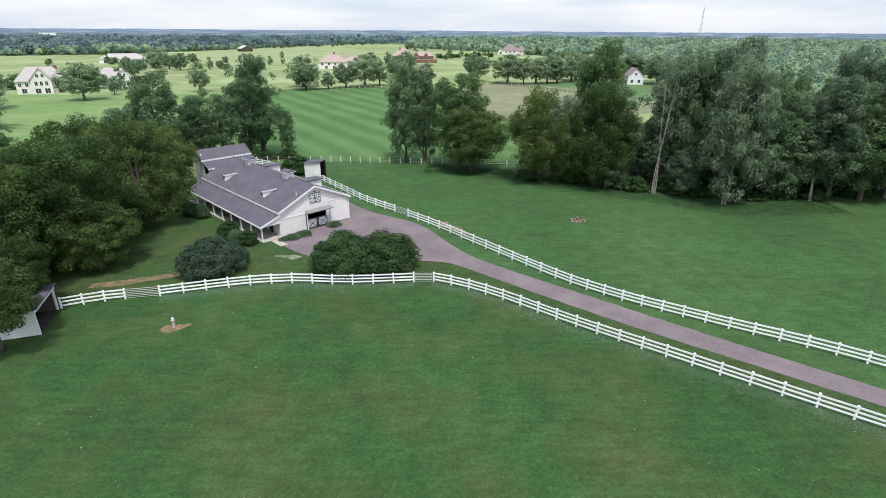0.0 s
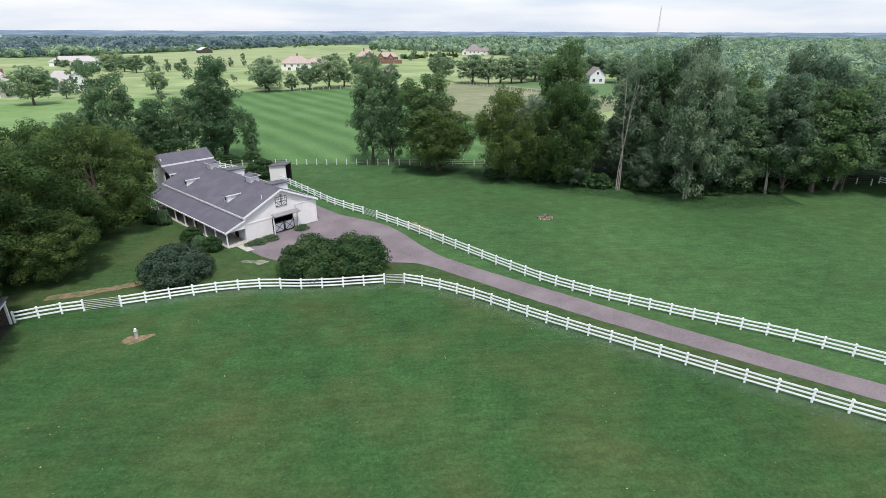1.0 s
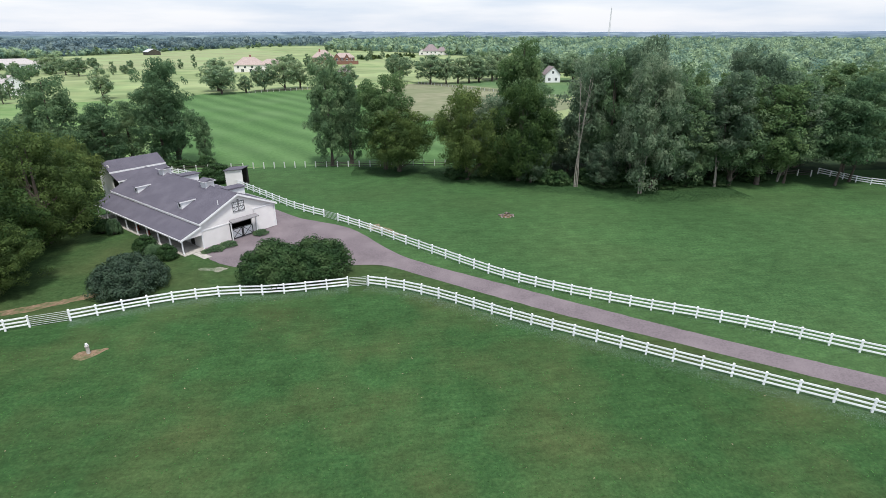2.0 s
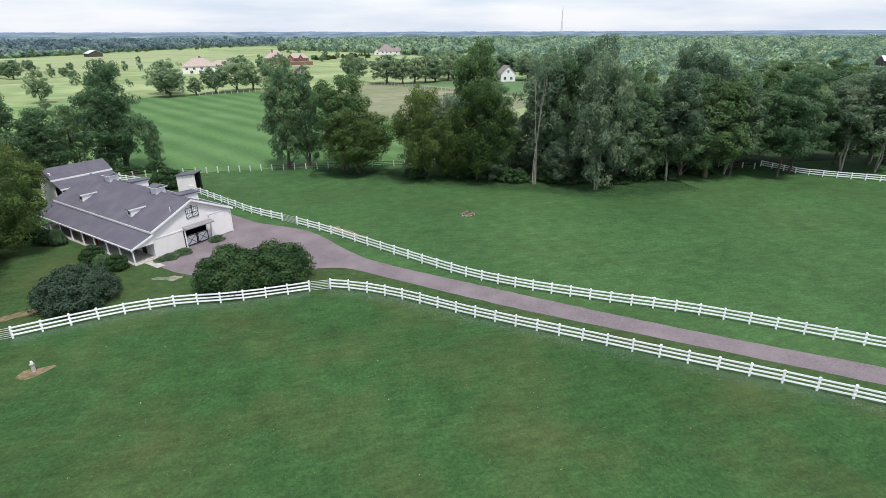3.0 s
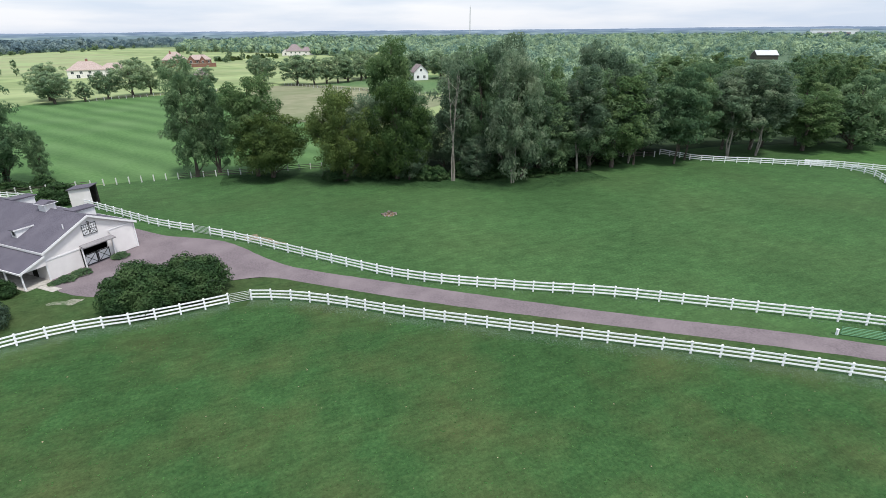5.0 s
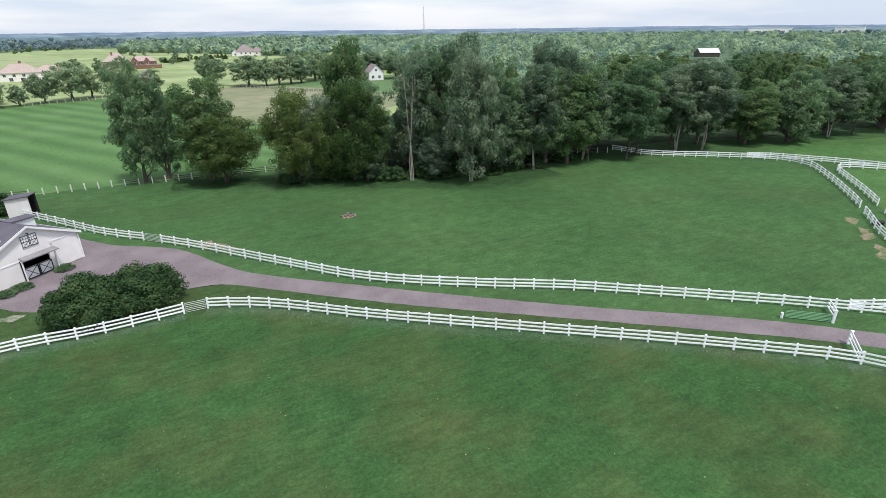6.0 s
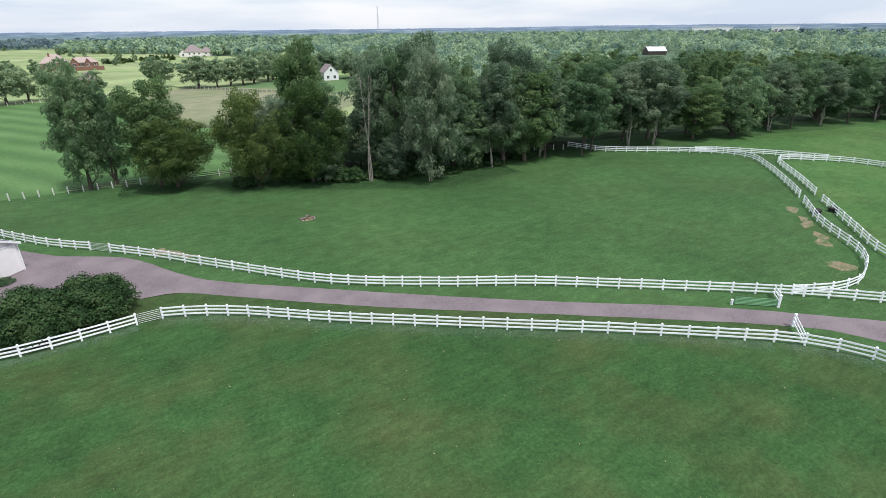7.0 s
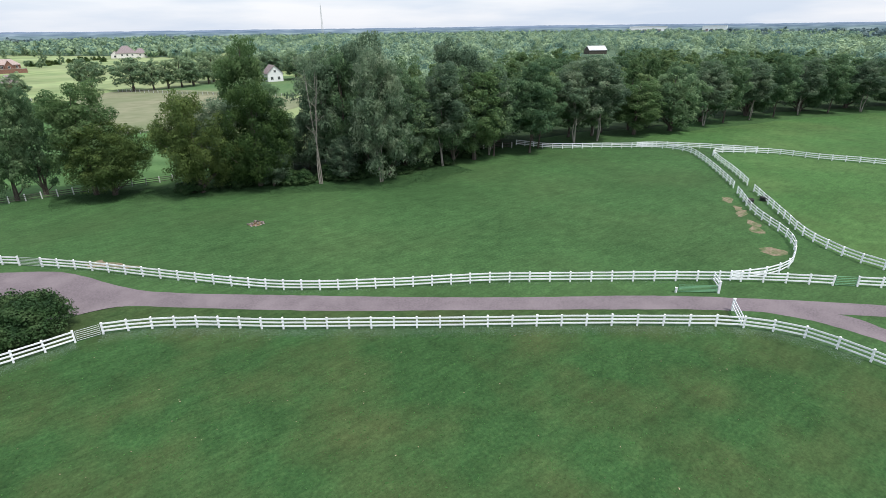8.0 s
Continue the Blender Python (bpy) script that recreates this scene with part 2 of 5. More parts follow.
M_HAZED_WOOD = material("hazed_distant_leaves", [(0.098, 0.155, 0.188), (0.158, 0.229, 0.251), (0.255, 0.327, 0.314)], 0.03, 3, 0.9, island=0.05, spec=0.05, translucent=0.25)


# ---- mesh helpers ----
def link_mesh(name, me, mat, parent=None, label="", m=None):
    ob = new(name, me)
    if mat and not me.materials:
        me.materials.append(mat)
    if parent:
        ob.parent = parent
    if m is not None:
        ob.matrix_basis = m
    if label:
        tagged(ob, label)
    return ob


def mesh_of(name, bm):
    me = bpy.data.meshes.new(name)
    bm.to_mesh(me)
    bm.free()
    return me


def part(name, bm, mat, parent=None, label="", m=None):
    return link_mesh(name, mesh_of(name, bm), mat, parent, label, m)


def empty(name, m, label, category, group="", kind=""):
    ob = new(name)
    ob.matrix_basis = m
    return tagged(ob, label, category, group, kind)


def box_into(bm, x0, x1, y0, y1, z0, z1, bevel=0.0):
    r = bmesh.ops.create_cube(bm, size=1.0, matrix=Matrix.Translation(((x0 + x1) / 2, (y0 + y1) / 2, (z0 + z1) / 2)) @ Matrix.Diagonal((x1 - x0, y1 - y0, z1 - z0, 1)))
    if bevel:
        edges = list({e for v in r["verts"] for e in v.link_edges})
        bmesh.ops.bevel(bm, geom=edges, offset=bevel, segments=1, affect="EDGES")
    return bm


def box(x0, x1, y0, y1, z0, z1, bevel=0.0):
    return box_into(bmesh.new(), x0, x1, y0, y1, z0, z1, bevel)


def prism_into(bm, outline, y0, y1):
    """An outline in x and z, extruded along y."""
    a = [bm.verts.new((x, y0, z)) for x, z in outline]
    b = [bm.verts.new((x, y1, z)) for x, z in outline]
    k = len(outline)
    bm.faces.new(a)
    bm.faces.new(b[::-1])
    for i in range(k):
        bm.faces.new((a[i], b[i], b[(i + 1) % k], a[(i + 1) % k]))
    bmesh.ops.recalc_face_normals(bm, faces=bm.faces)
    return bm


def prism(outline, y0, y1):
    return prism_into(bmesh.new(), outline, y0, y1)


def rod_into(bm, a, b, r0, r1=None, sides=6):
    a, b = Vector(a), Vector(b)
    d = b - a
    m = Matrix.Translation((a + b) / 2) @ d.to_track_quat("Z", "Y").to_matrix().to_4x4()
    bmesh.ops.create_cone(bm, cap_ends=True, segments=sides, radius1=r0, radius2=r0 if r1 is None else r1, depth=d.length, matrix=m)
    return bm


def smooth_line(pts, closed=False, step=1.5):
    """A smooth line through plan points."""
    p = [Vector((*q, 0)) for q in pts]
    k = len(p)
    out = []
    for i in range(k if closed else k - 1):
        if closed:
            a, b, c, d = (p[(i + j) % k] for j in (-1, 0, 1, 2))
        else:
            a, b, c, d = p[max(i - 1, 0)], p[i], p[i + 1], p[min(i + 2, k - 1)]
        n = max(1, int((c - b).length / step))
        for s in range(n):
            t = s / n
            out.append(0.5 * ((2 * b) + (c - a) * t + (2 * a - 5 * b + 4 * c - d) * t * t + (3 * b - a - 3 * c + d) * t ** 3))
    if not closed:
        out.append(p[-1])
    return out


def broad_sheet(name, outline, z, mat, label, category, rings=14):
    """A wide flat piece of ground, in rings from its middle to a smooth outline."""
    line = smooth_line(outline, True, 6)
    mid = sum(line, Vector()) / len(line)
    bm = bmesh.new()
    rows = [[bm.verts.new((*(mid.lerp(q, (k / rings))).xy, z)) for q in line] for k in range(1, rings + 1)]
    c = bm.verts.new((mid.x, mid.y, z))
    k = len(line)
    for i in range(k):
        bm.faces.new((c, rows[0][i], rows[0][(i + 1) % k]))
        for a, b in zip(rows, rows[1:]):
            bm.faces.new((a[i], b[i], b[(i + 1) % k], a[(i + 1) % k]))
    bmesh.ops.recalc_face_normals(bm, faces=bm.faces)
    if bm.faces[0].normal.z < 0:
        bmesh.ops.reverse_faces(bm, faces=bm.faces)
    return tagged(part(name, bm, mat), label, category, kind="structure")


def sheet(name, outline, z, mat, label, category, ragged=0.0, step=1.5, kind="structure", smooth=True):
    """A flat piece of ground inside a smooth outline."""
    line = smooth_line(outline, True, step) if smooth else [Vector((*q, 0)) for q in outline]
    bm = bmesh.new()
    vs = []
    for q in line:
        w = noise.noise_vector(q * 0.9) * ragged + noise.noise_vector(q * 0.23) * ragged
        vs.append(bm.verts.new((q.x + w.x, q.y + w.y, z)))
    f = bm.faces.new(vs)
    f.normal_update()
    if f.normal.z < 0:
        f.normal_flip()
    bmesh.ops.triangulate(bm, faces=bm.faces[:])
    ob = part(name, bm, mat)
    return tagged(ob, label, category, kind=kind)


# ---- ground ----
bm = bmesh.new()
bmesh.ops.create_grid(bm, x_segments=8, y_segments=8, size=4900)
tagged(part("ground", bm, M_MEADOW), "far meadows and mown grass, pale green for painted sunlight", "ground", kind="structure")
broad_sheet("pasture_ground", [(-75, -60), (130, -60), (260, -20), (330, 20), (250, 66), (180, 88), (130, 100), (60, 112), (20, 118), (-30, 119), (-42, 112), (-58, 95), (-75, 60)],
            0.02, M_PASTURE, "short green horse pasture with faint brown patches", "pasture")
broad_sheet("striped_lawn", [(-48, 121.5), (-30, 119.8), (-10, 118.8), (5, 118.0), (18, 116.8), (28, 117), (36, 150), (36, 200), (30, 235), (22, 280), (-20, 293), (-82, 274), (-72, 200)], 0.03, M_LAWN, "large lawn mown in pale and dark stripes", "lawn")
broad_sheet("house_lawn", [(-74, 118), (-100, 112), (-150, 130), (-215, 170), (-235, 225), (-190, 246), (-130, 250), (-86, 268), (-74, 200), (-52, 123)], 0.026, M_HOUSE_LAWN, "mown lawn below the cream houses, lightened for sunlight", "lawn")


def ribbon(name, left, right, z, mat, label, category, n=160, across=6, ragged=0.1):
    """Paved ground between two smooth edges."""
    def even(pts):
        line = smooth_line(pts, step=0.5)
        run = [0.0]
        for a, b in zip(line, line[1:]):
            run.append(run[-1] + (b - a).length)
        xs = np.interp(np.linspace(0, run[-1], n), run, [q.x for q in line])
        ys = np.interp(np.linspace(0, run[-1], n), run, [q.y for q in line])
        out = [Vector((x, y, 0)) for x, y in zip(xs, ys)]
        return [q + Vector((*(noise.noise_vector(q * 0.8) * ragged + noise.noise_vector(q * 2.7) * ragged * 0.6).xy, 0)) for q in out]
    bm = bmesh.new()
    rows = [[bm.verts.new((*p.lerp(q, k / across).xy, z)) for k in range(across + 1)] for p, q in zip(even(left), even(right))]
    for r, s in zip(rows, rows[1:]):
        for k in range(across):
            bm.faces.new((r[k], r[k + 1], s[k + 1], s[k]))
    bmesh.ops.recalc_face_normals(bm, faces=bm.faces)
    if bm.faces[0].normal.z < 0:
        bmesh.ops.reverse_faces(bm, faces=bm.faces)
    return tagged(part(name, bm, mat), label, category, kind="structure")


ribbon("road", [(92, -14), (80, -1), (67.0, 11.5), (60.3, 18.1), (50.0, 27.4), (38, 36.2), (26.3, 45.3), (16.3, 53.6), (9.0, 59.6), (6.0, 62.4), (3.5, 64.9), (1.0, 68.9), (-1.6, 73.6), (-4.3, 77.4), (-8.7, 80.6), (-12.5, 83.4), (-20, 92), (-26, 98)],
       [(87, -15), (76, -2), (64.1, 10.7), (57.0, 17.2), (52.3, 21.5), (47.3, 25.6), (32, 37.2), (19.8, 46.3), (10.2, 54.3), (5.3, 58.6), (3.0, 60.6), (0.6, 62.2), (-2.4, 62.7), (-9, 63.2), (-15, 63.4), (-19.8, 65.3), (-23.2, 69.2), (-26, 76), (-30, 88), (-32, 98)],
       0.035, M_DRIVE, "mauve-grey worn tarmac farm drive and barn yard", "drive")
ribbon("road", [(55.2, 18.9), (56.6, 16.4), (57.6, 14.2), (58.4, 9.2), (58.6, 0), (57, -14)], [(60.6, 14.2), (61.3, 12.6), (61.3, 11.0), (61.2, 9.0), (61.4, 0), (61, -14)],
       0.030, M_DRIVE, "narrow tarmac branch of the drive", "drive", n=60)

# ---- fences ----
POST = mesh_of("post", prism_into(box(-0.085, 0.085, -0.085, 0.085, -0.1, 1.33, 0.008), [(-0.1, 1.33), (0.1, 1.33), (0.0, 1.38)], -0.1, 0.1))
RAIL = mesh_of("rail", box(0, 1, -0.02, 0.02, -0.086, 0.086, 0.006))
OLD_POST = mesh_of("post", box(-0.10, 0.10, -0.10, 0.10, -0.1, 1.36, 0.015))
OLD_RAIL = mesh_of("rail", box(0, 1, -0.016, 0.016, -0.06, 0.06, 0.006))
rnd = random.Random(4)


def fence(pts, label, group, white=True, railed=(0.0, 1.0), spacing=2.44, posts=True, smooth=True):
    """Posts along a smooth line, with three boards in each bay; spacing: one length, or lengths at stretches along the line."""
    line = smooth_line(pts, step=0.3) if smooth else [Vector((*q, 0)) for q in pts]
    run = [0.0]
    for a, b in zip(line, line[1:]):
        run.append(run[-1] + (b - a).length)
    if isinstance(spacing, (int, float)):
        spacing = [(0.0, spacing)]
    at_run = np.linspace(0, run[-1], 400)
    count = np.concatenate([[0], np.cumsum(np.diff(at_run) / np.interp(at_run[1:], [a for a, _ in spacing], [b for _, b in spacing]))])
    bays = max(1, round(count[-1]))
    nodes, j = [], 0
    for i in range(bays + 1):
        s = float(np.interp(i / bays * count[-1], count, at_run))
        while j < len(run) - 2 and run[j + 1] < s:
            j += 1
        nodes.append(line[j].lerp(line[j + 1], (s - run[j]) / max(run[j + 1] - run[j], 1e-6)))
    ob = empty("fence", Matrix.Translation(nodes[0]), label, "fence", group)
    for i, q in enumerate(nodes):
        d = (nodes[min(i + 1, bays)] - nodes[max(i - 1, 0)])
        turn = math.degrees(math.atan2(d.y, d.x))
        at = q - nodes[0]
        link_mesh("post", POST if white else OLD_POST, M_FENCE if white else M_GREY_POST, ob, "",
                  pose(at.x, at.y, rnd.uniform(-0.03, 0.02), rnd.uniform(-1.2, 1.2), rnd.uniform(-1.2, 1.2), turn + rnd.uniform(-2, 2)))
        if i < bays and railed[0] <= i / bays < railed[1]:
            e = nodes[i + 1] - q
            side = Vector((-e.y, e.x, 0)).normalized() * -0.08
            for z in (0.40, 0.81, 1.22) if white else (0.35, 0.72, 1.08):
                drop = rnd.uniform(-0.02, 0.02)
                link_mesh("rail", RAIL if white else OLD_RAIL, M_FENCE if white else M_WEATHERED, ob, "",
                          Matrix.Translation(at + side + Vector((0, 0, z + drop))) @ pose(0, 0, 0, 0, rnd.uniform(-0.5, 0.5), math.degrees(math.atan2(e.y, e.x)))
                          @ Matrix.Diagonal((e.length, 1, 1, 1)))
    return ob


def tube_gate(a, b, label, mat, bars=5, height=1.2, name="metal_gate"):
    a, b = Vector((*a, 0)), Vector((*b, 0))
    d = b - a
    ob = empty(name, pose(a.x, a.y, 0, 0, 0, math.degrees(math.atan2(d.y, d.x))), label, "gate")
    bm = bmesh.new()
    for x in (0.1, d.length - 0.1):
        rod_into(bm, (x, 0, 0.12), (x, 0, height), 0.03)
    rod_into(bm, (0.1, 0, height), (d.length - 0.1, 0, height), 0.03)
    rod_into(bm, (0.1, 0, 0.15), (d.length - 0.1, 0, 0.15), 0.03)
    part("gate_frame", bm, mat, ob)
    for i in range(1, bars):
        z = 0.15 + (height - 0.15) * i / bars
        part("bar", rod_into(bmesh.new(), (0.1, 0, z), (d.length - 0.1, 0, z), 0.032), mat, ob)
    return ob


WHITE = "white painted board fence with three rails"
NEAR_GROUP, FAR_GROUP, LANE_GROUP = "fences south of the drive", "fences north of the drive", "fences along the grass lane"
fence([(-41.3, 49.6), (-38.1, 51.1), (-35.6, 51.8)], WHITE + " beside the run-in shed", NEAR_GROUP)
fence([(-32.1, 52.6), (-27.2, 54.2), (-22.5, 55.5), (-17.7, 56.1), (-12.7, 55.8), (-8.0, 56.0), (-3.5, 56.5)], WHITE + " behind a round shrub", NEAR_GROUP)
fence([(-1.1, 56.6), (1.1, 55.7), (3.2, 54.6), (7.0, 52.0), (13.0, 47.0), (19.1, 42.4), (28.5, 35.5), (38, 28.6), (48.3, 20.6), (50.4, 18.6), (51.9, 16.6), (53.1, 14.4), (53.5, 11.8), (53.6, 9.3), (53.4, 0), (52, -12)],
      WHITE + " along the farm drive", NEAR_GROUP, spacing=[(0, 2.27), (24, 2.2), (33, 2.34), (42, 2.46), (60, 2.6)])
fence([(-42.5, 116.2), (-35.5, 111.5), (-27.6, 105.6), (-20.5, 97.0), (-14.3, 88.9), (-10.7, 85.2), (-8.1, 82.8)], WHITE + " beside the barn yard", FAR_GROUP)
fence([(-5.7, 80.4), (-0.8, 75.2), (4.2, 69.2), (9.0, 63.5), (13.6, 58.1), (16.7, 55.0), (21.6, 51.2), (28.9, 46.5), (36.6, 41.9), (46, 35.0), (54.1, 28.9), (59.7, 24.4), (64.6, 20.0), (67.8, 16.8)],
      WHITE + " bordering the large pasture", FAR_GROUP, spacing=[(0, 2.4), (4, 2.5), (15, 2.58), (27, 2.4), (32, 2.12), (46, 2.16), (60, 2.35), (75, 2.5)])
fence([(69.7, 15.0), (73.2, 11.5), (80, 4.5), (92, -8)], WHITE + " past the lane gate", FAR_GROUP)
fence([(59.9, 24.6), (64.1, 22.6), (67.3, 22.0), (70.0, 22.1), (72.6, 22.9), (75.6, 24.0), (78.3, 25.7), (80.5, 27.6), (84.3, 32.1), (88.0, 35.7), (92.6, 39.2), (95.2, 41.2)], WHITE + " curving round the pasture corner", LANE_GROUP)
fence([(98.0, 43.3), (102.0, 46.7), (109.6, 53.7), (116.0, 60.2), (118.6, 63.3), (119.4, 66.0), (118.9, 69.5), (117.3, 72.0), (114.4, 74.8), (108.4, 79.6), (101.0, 84.9), (97.0, 88.6), (95.6, 92.0), (94.0, 96.5)], WHITE + " along the wood edge", LANE_GROUP)
fence([(78.0, 5), (77.4, 12), (77.5, 17.0), (78.6, 20.2), (81.8, 25.2), (87.9, 30.6), (94.7, 36.5), (98.5, 39.9)], WHITE + " beside the second paddock", LANE_GROUP)
fence([(101.8, 42.6), (108.3, 48.2), (114.9, 54.5), (119.5, 58.6), (122.5, 59.9), (125.2, 59.0), (127.3, 56.8), (132.4, 51.2), (134.5, 42.8), (136.8, 37.9), (139.4, 31.9), (144, 20), (149, 6)], WHITE + " round the second paddock", LANE_GROUP)
fence([(115.0, 75.6), (119.5, 72.4), (124.5, 66.2), (128.4, 60.4), (131.5, 54.5)], WHITE + " across the lane head", LANE_GROUP)
OLD = "weathered dark board fence on pale posts"
OLD_GROUP = "old boundary fences"
fence([(-45, 117.5), (-35, 118), (-28, 118.2)], OLD, OLD_GROUP, white=False)
fence([(-25.8, 118.3), (-14.6, 118.0)], "row of bare pale fence posts", OLD_GROUP, white=False, railed=(0, 0))
fence([(-12.3, 117.8), (-2.4, 117.0), (7.3, 116.2), (17.0, 115.3), (40, 112), (60, 107), (79, 100.3), (91, 95)], OLD + " under the trees", OLD_GROUP, white=False)
fence([(30, 318), (48, 290), (66, 265), (84, 243), (100, 225)], "dark board fence beside the hay stubble", OLD_GROUP, white=False, spacing=3.0)
fence([(14, 180), (28, 176), (46, 171)], "dark board fence below the hay stubble", OLD_GROUP, white=False, spacing=3.0)
tube_gate((-35.7, 51.8), (-32.1, 52.6), "galvanised tube gate in the white fence", M_TUBE)
tube_gate((-3.4, 56.5), (-1.2, 56.55), "narrow galvanised tube gate beside a large shrub", M_TUBE)
tube_gate((-8.0, 82.7), (-5.8, 80.5), "thin galvanised gate into the large pasture", M_TUBE)
tube_gate((67.9, 16.7), (69.6, 15.1), "green tube gate into the grass lane", M_GREEN_TUBE)
fence([(-58, 279), (-40, 287), (-18, 297), (0, 303)], "dark board fence under the row of lawn trees", OLD_GROUP, white=False, spacing=3.0)


def stub(a, b, label):
    """One bay of boards that ends at a taller post beside the drive."""
    a, b = Vector((*a, 0)), Vector((*b, 0))
    d = b - a
    ob = empty("fence", pose(a.x, a.y, 0, 0, 0, math.degrees(math.atan2(d.y, d.x))), label, "fence", "entrance wings")
    link_mesh("post", POST, M_FENCE, ob, "", pose(d.length, 0, 0) @ Matrix.Diagonal((1.35, 1.35, 1.1, 1)))
    for z in (0.40, 0.81, 1.22):
        link_mesh("rail", RAIL, M_FENCE, ob, "", pose(0, 0.08, z, 0, -3.5, 0) @ Matrix.Diagonal((d.length, 1.3, 1.1, 1)))


stub((50.4, 18.6), (53.0, 20.9), "short white wing fence beside the drive entrance")
stub((58.0, 25.8), (55.7, 23.8), "short white wing fence holding an open green gate")
tube_gate((55.6, 23.9), (52.3, 26.7), "long green tube gate standing open on the grass", M_GREEN_TUBE, bars=5, height=0.95)
short_post = empty("gate_stop_post", pose(52.1, 26.8, 0), "short white post that stops the open gate", "post")
part("post_body", box(-0.1, 0.1, -0.1, 0.1, -0.05, 0.62, 0.015), M_FENCE, short_post)
part("post_cap", prism([(-0.12, 0.62), (0.12, 0.62), (0.0, 0.70)], -0.12, 0.12), M_FENCE, short_post)


# ---- trees ----
def leaf_mesh(name, centres, radii, count, size, seed, flat=0.24, droop=0.2):
    """Many small leaf sprays on the shells of clumps."""
    g = np.random.default_rng(seed)
    count, size = int(count * 2.2), size * 0.78
    w = radii ** 2
    idx = g.choice(len(centres), count, p=w / w.sum())
    d = g.normal(size=(count, 3))
    d[:, 2] = d[:, 2] * 0.9 + 0.35
    d /= np.linalg.norm(d, axis=1)[:, None]
    r = radii[idx] * (0.55 + 0.55 * g.random(count) ** 0.6)
    p = centres[idx] + d * r[:, None] * np.array([1, 1, 0.82])
    nrm = d + g.normal(size=(count, 3)) * flat
    nrm /= np.linalg.norm(nrm, axis=1)[:, None]
    a = np.cross(nrm, g.normal(size=(count, 3)))
    a /= np.linalg.norm(a, axis=1)[:, None]
    b = np.cross(nrm, a)
    s = size * (0.55 + 0.9 * g.random(count))
    a, b = a * s[:, None], b * (s * 0.62)[:, None]
    tip = np.array([0, 0, -droop]) * s[:, None]
    v = np.stack([p - a * 0.55 - b * 0.35, p - a * 0.15 + b * 0.75 + tip * 0.3, p + a * 0.7 - b * 0.2 + tip], 1).reshape(-1, 3)
    me = bpy.data.meshes.new(name)
    me.vertices.add(len(v))
    me.vertices.foreach_set("co", v.ravel())
    me.loops.add(len(v))
    me.loops.foreach_set("vertex_index", np.arange(len(v), dtype=np.int32))
    me.polygons.add(count)
    me.polygons.foreach_set("loop_start", np.arange(0, len(v), 3, dtype=np.int32))
    me.polygons.foreach_set("loop_total", np.full(count, 3, dtype=np.int32))
    me.update(calc_edges=True)
    return me


def crown_clumps(h, w, low, n, seed, top=0.75):
    """Clumps on the boughs of an uneven crown: h high, w wide, from low up; top: how wide it stays near the top."""
    g = np.random.default_rng(seed)
    s = (w * w * h) ** (1 / 3)
    boughs = []
    while len(boughs) < 95:
        q = g.normal(size=3)
        q /= np.linalg.norm(q)
        q[:2] *= max(0.25, math.hypot(q[0], q[1])) ** -0.38
        q *= (0.40 + 0.60 * g.random() ** 0.4) * g.uniform(0.84, 1.1)
        z = (q[2] + 1) / 2
        wide = (1 - (1 - top) * max(0, z - 0.35) / 0.65) * (0.88 + 0.12 * min(1, z / 0.25))
        r = s * g.uniform(0.085, 0.165)
        boughs.append((np.array((q[0] * wide * (w / 2 - r * 0.8), q[1] * wide * (w / 2 - r * 0.8), low + r * 0.55 + min(max(z, 0), 1.0) ** 1.18 * (h - low - 1.45 * r))), r))
    c, rad = [], []
    pick = np.array([r * r for _, r in boughs])
    for i in g.choice(len(boughs), int(n * 2.0), p=pick / pick.sum()):
        centre, r = boughs[i]
        d = g.normal(size=3) + np.array((0, 0, 0.25))
        d /= np.linalg.norm(d)
        c.append(centre + d * r * g.uniform(0.5, 1.0) * np.array((1, 1, 0.8)))
        rad.append(s * (0.040 + 0.050 * g.random()))
    c = np.array(c)
    c[:, 2] = np.maximum(c[:, 2], low * 0.7)
    return c, np.array(rad)


def wood_into(bm, h, w, low, centres, seed, thick, stems=1, limbs=10):
    """A bent tapering trunk, or several, with limbs that reach into the crown."""
    g = random.Random(seed)
    for s in range(stems):
        off = Vector((g.uniform(-1, 1), g.uniform(-1, 1), 0)) * (0.5 if stems > 1 else 0)
        pts = [off * 0.6 + Vector((0, 0, -0.1))]
        steer = Vector((g.uniform(-1, 1), g.uniform(-1, 1), 0)) * (0.05 if stems > 1 else 0.02) * h
        k = 6
        for i in range(1, k + 1):
            t = i / k
            pts.append(off + steer * t + Vector((g.uniform(-1, 1), g.uniform(-1, 1), 0)) * 0.012 * h + Vector((0, 0, h * 0.82 * t)))
        for i in range(k):
            r0, r1 = thick * (1 - 0.85 * i / k), thick * (1 - 0.85 * (i + 1) / k)
            rod_into(bm, pts[i], pts[i + 1], r0 * (1.35 if i == 0 else 1), r1, 7)
        for c in g.sample(list(centres), min(limbs, len(centres))):
            c = Vector(c)
            z = min(max(low * 0.8, c.z - 0.25 * w - g.uniform(0, 0.1) * h), h * 0.7)
            t = max(0.02, z / (h * 0.82))
            i = min(int(t * k), k - 1)
            a = pts[i].lerp(pts[i + 1], t * k - i)
            mid = a.lerp(c, 0.5) + Vector((0, 0, -0.04 * (c - a).length))
            r = thick * (1 - 0.85 * t) * 0.5
            rod_into(bm, a, mid, r, r * 0.6, 5)
            rod_into(bm, mid, c, r * 0.6, r * 0.15, 5)
    return bm


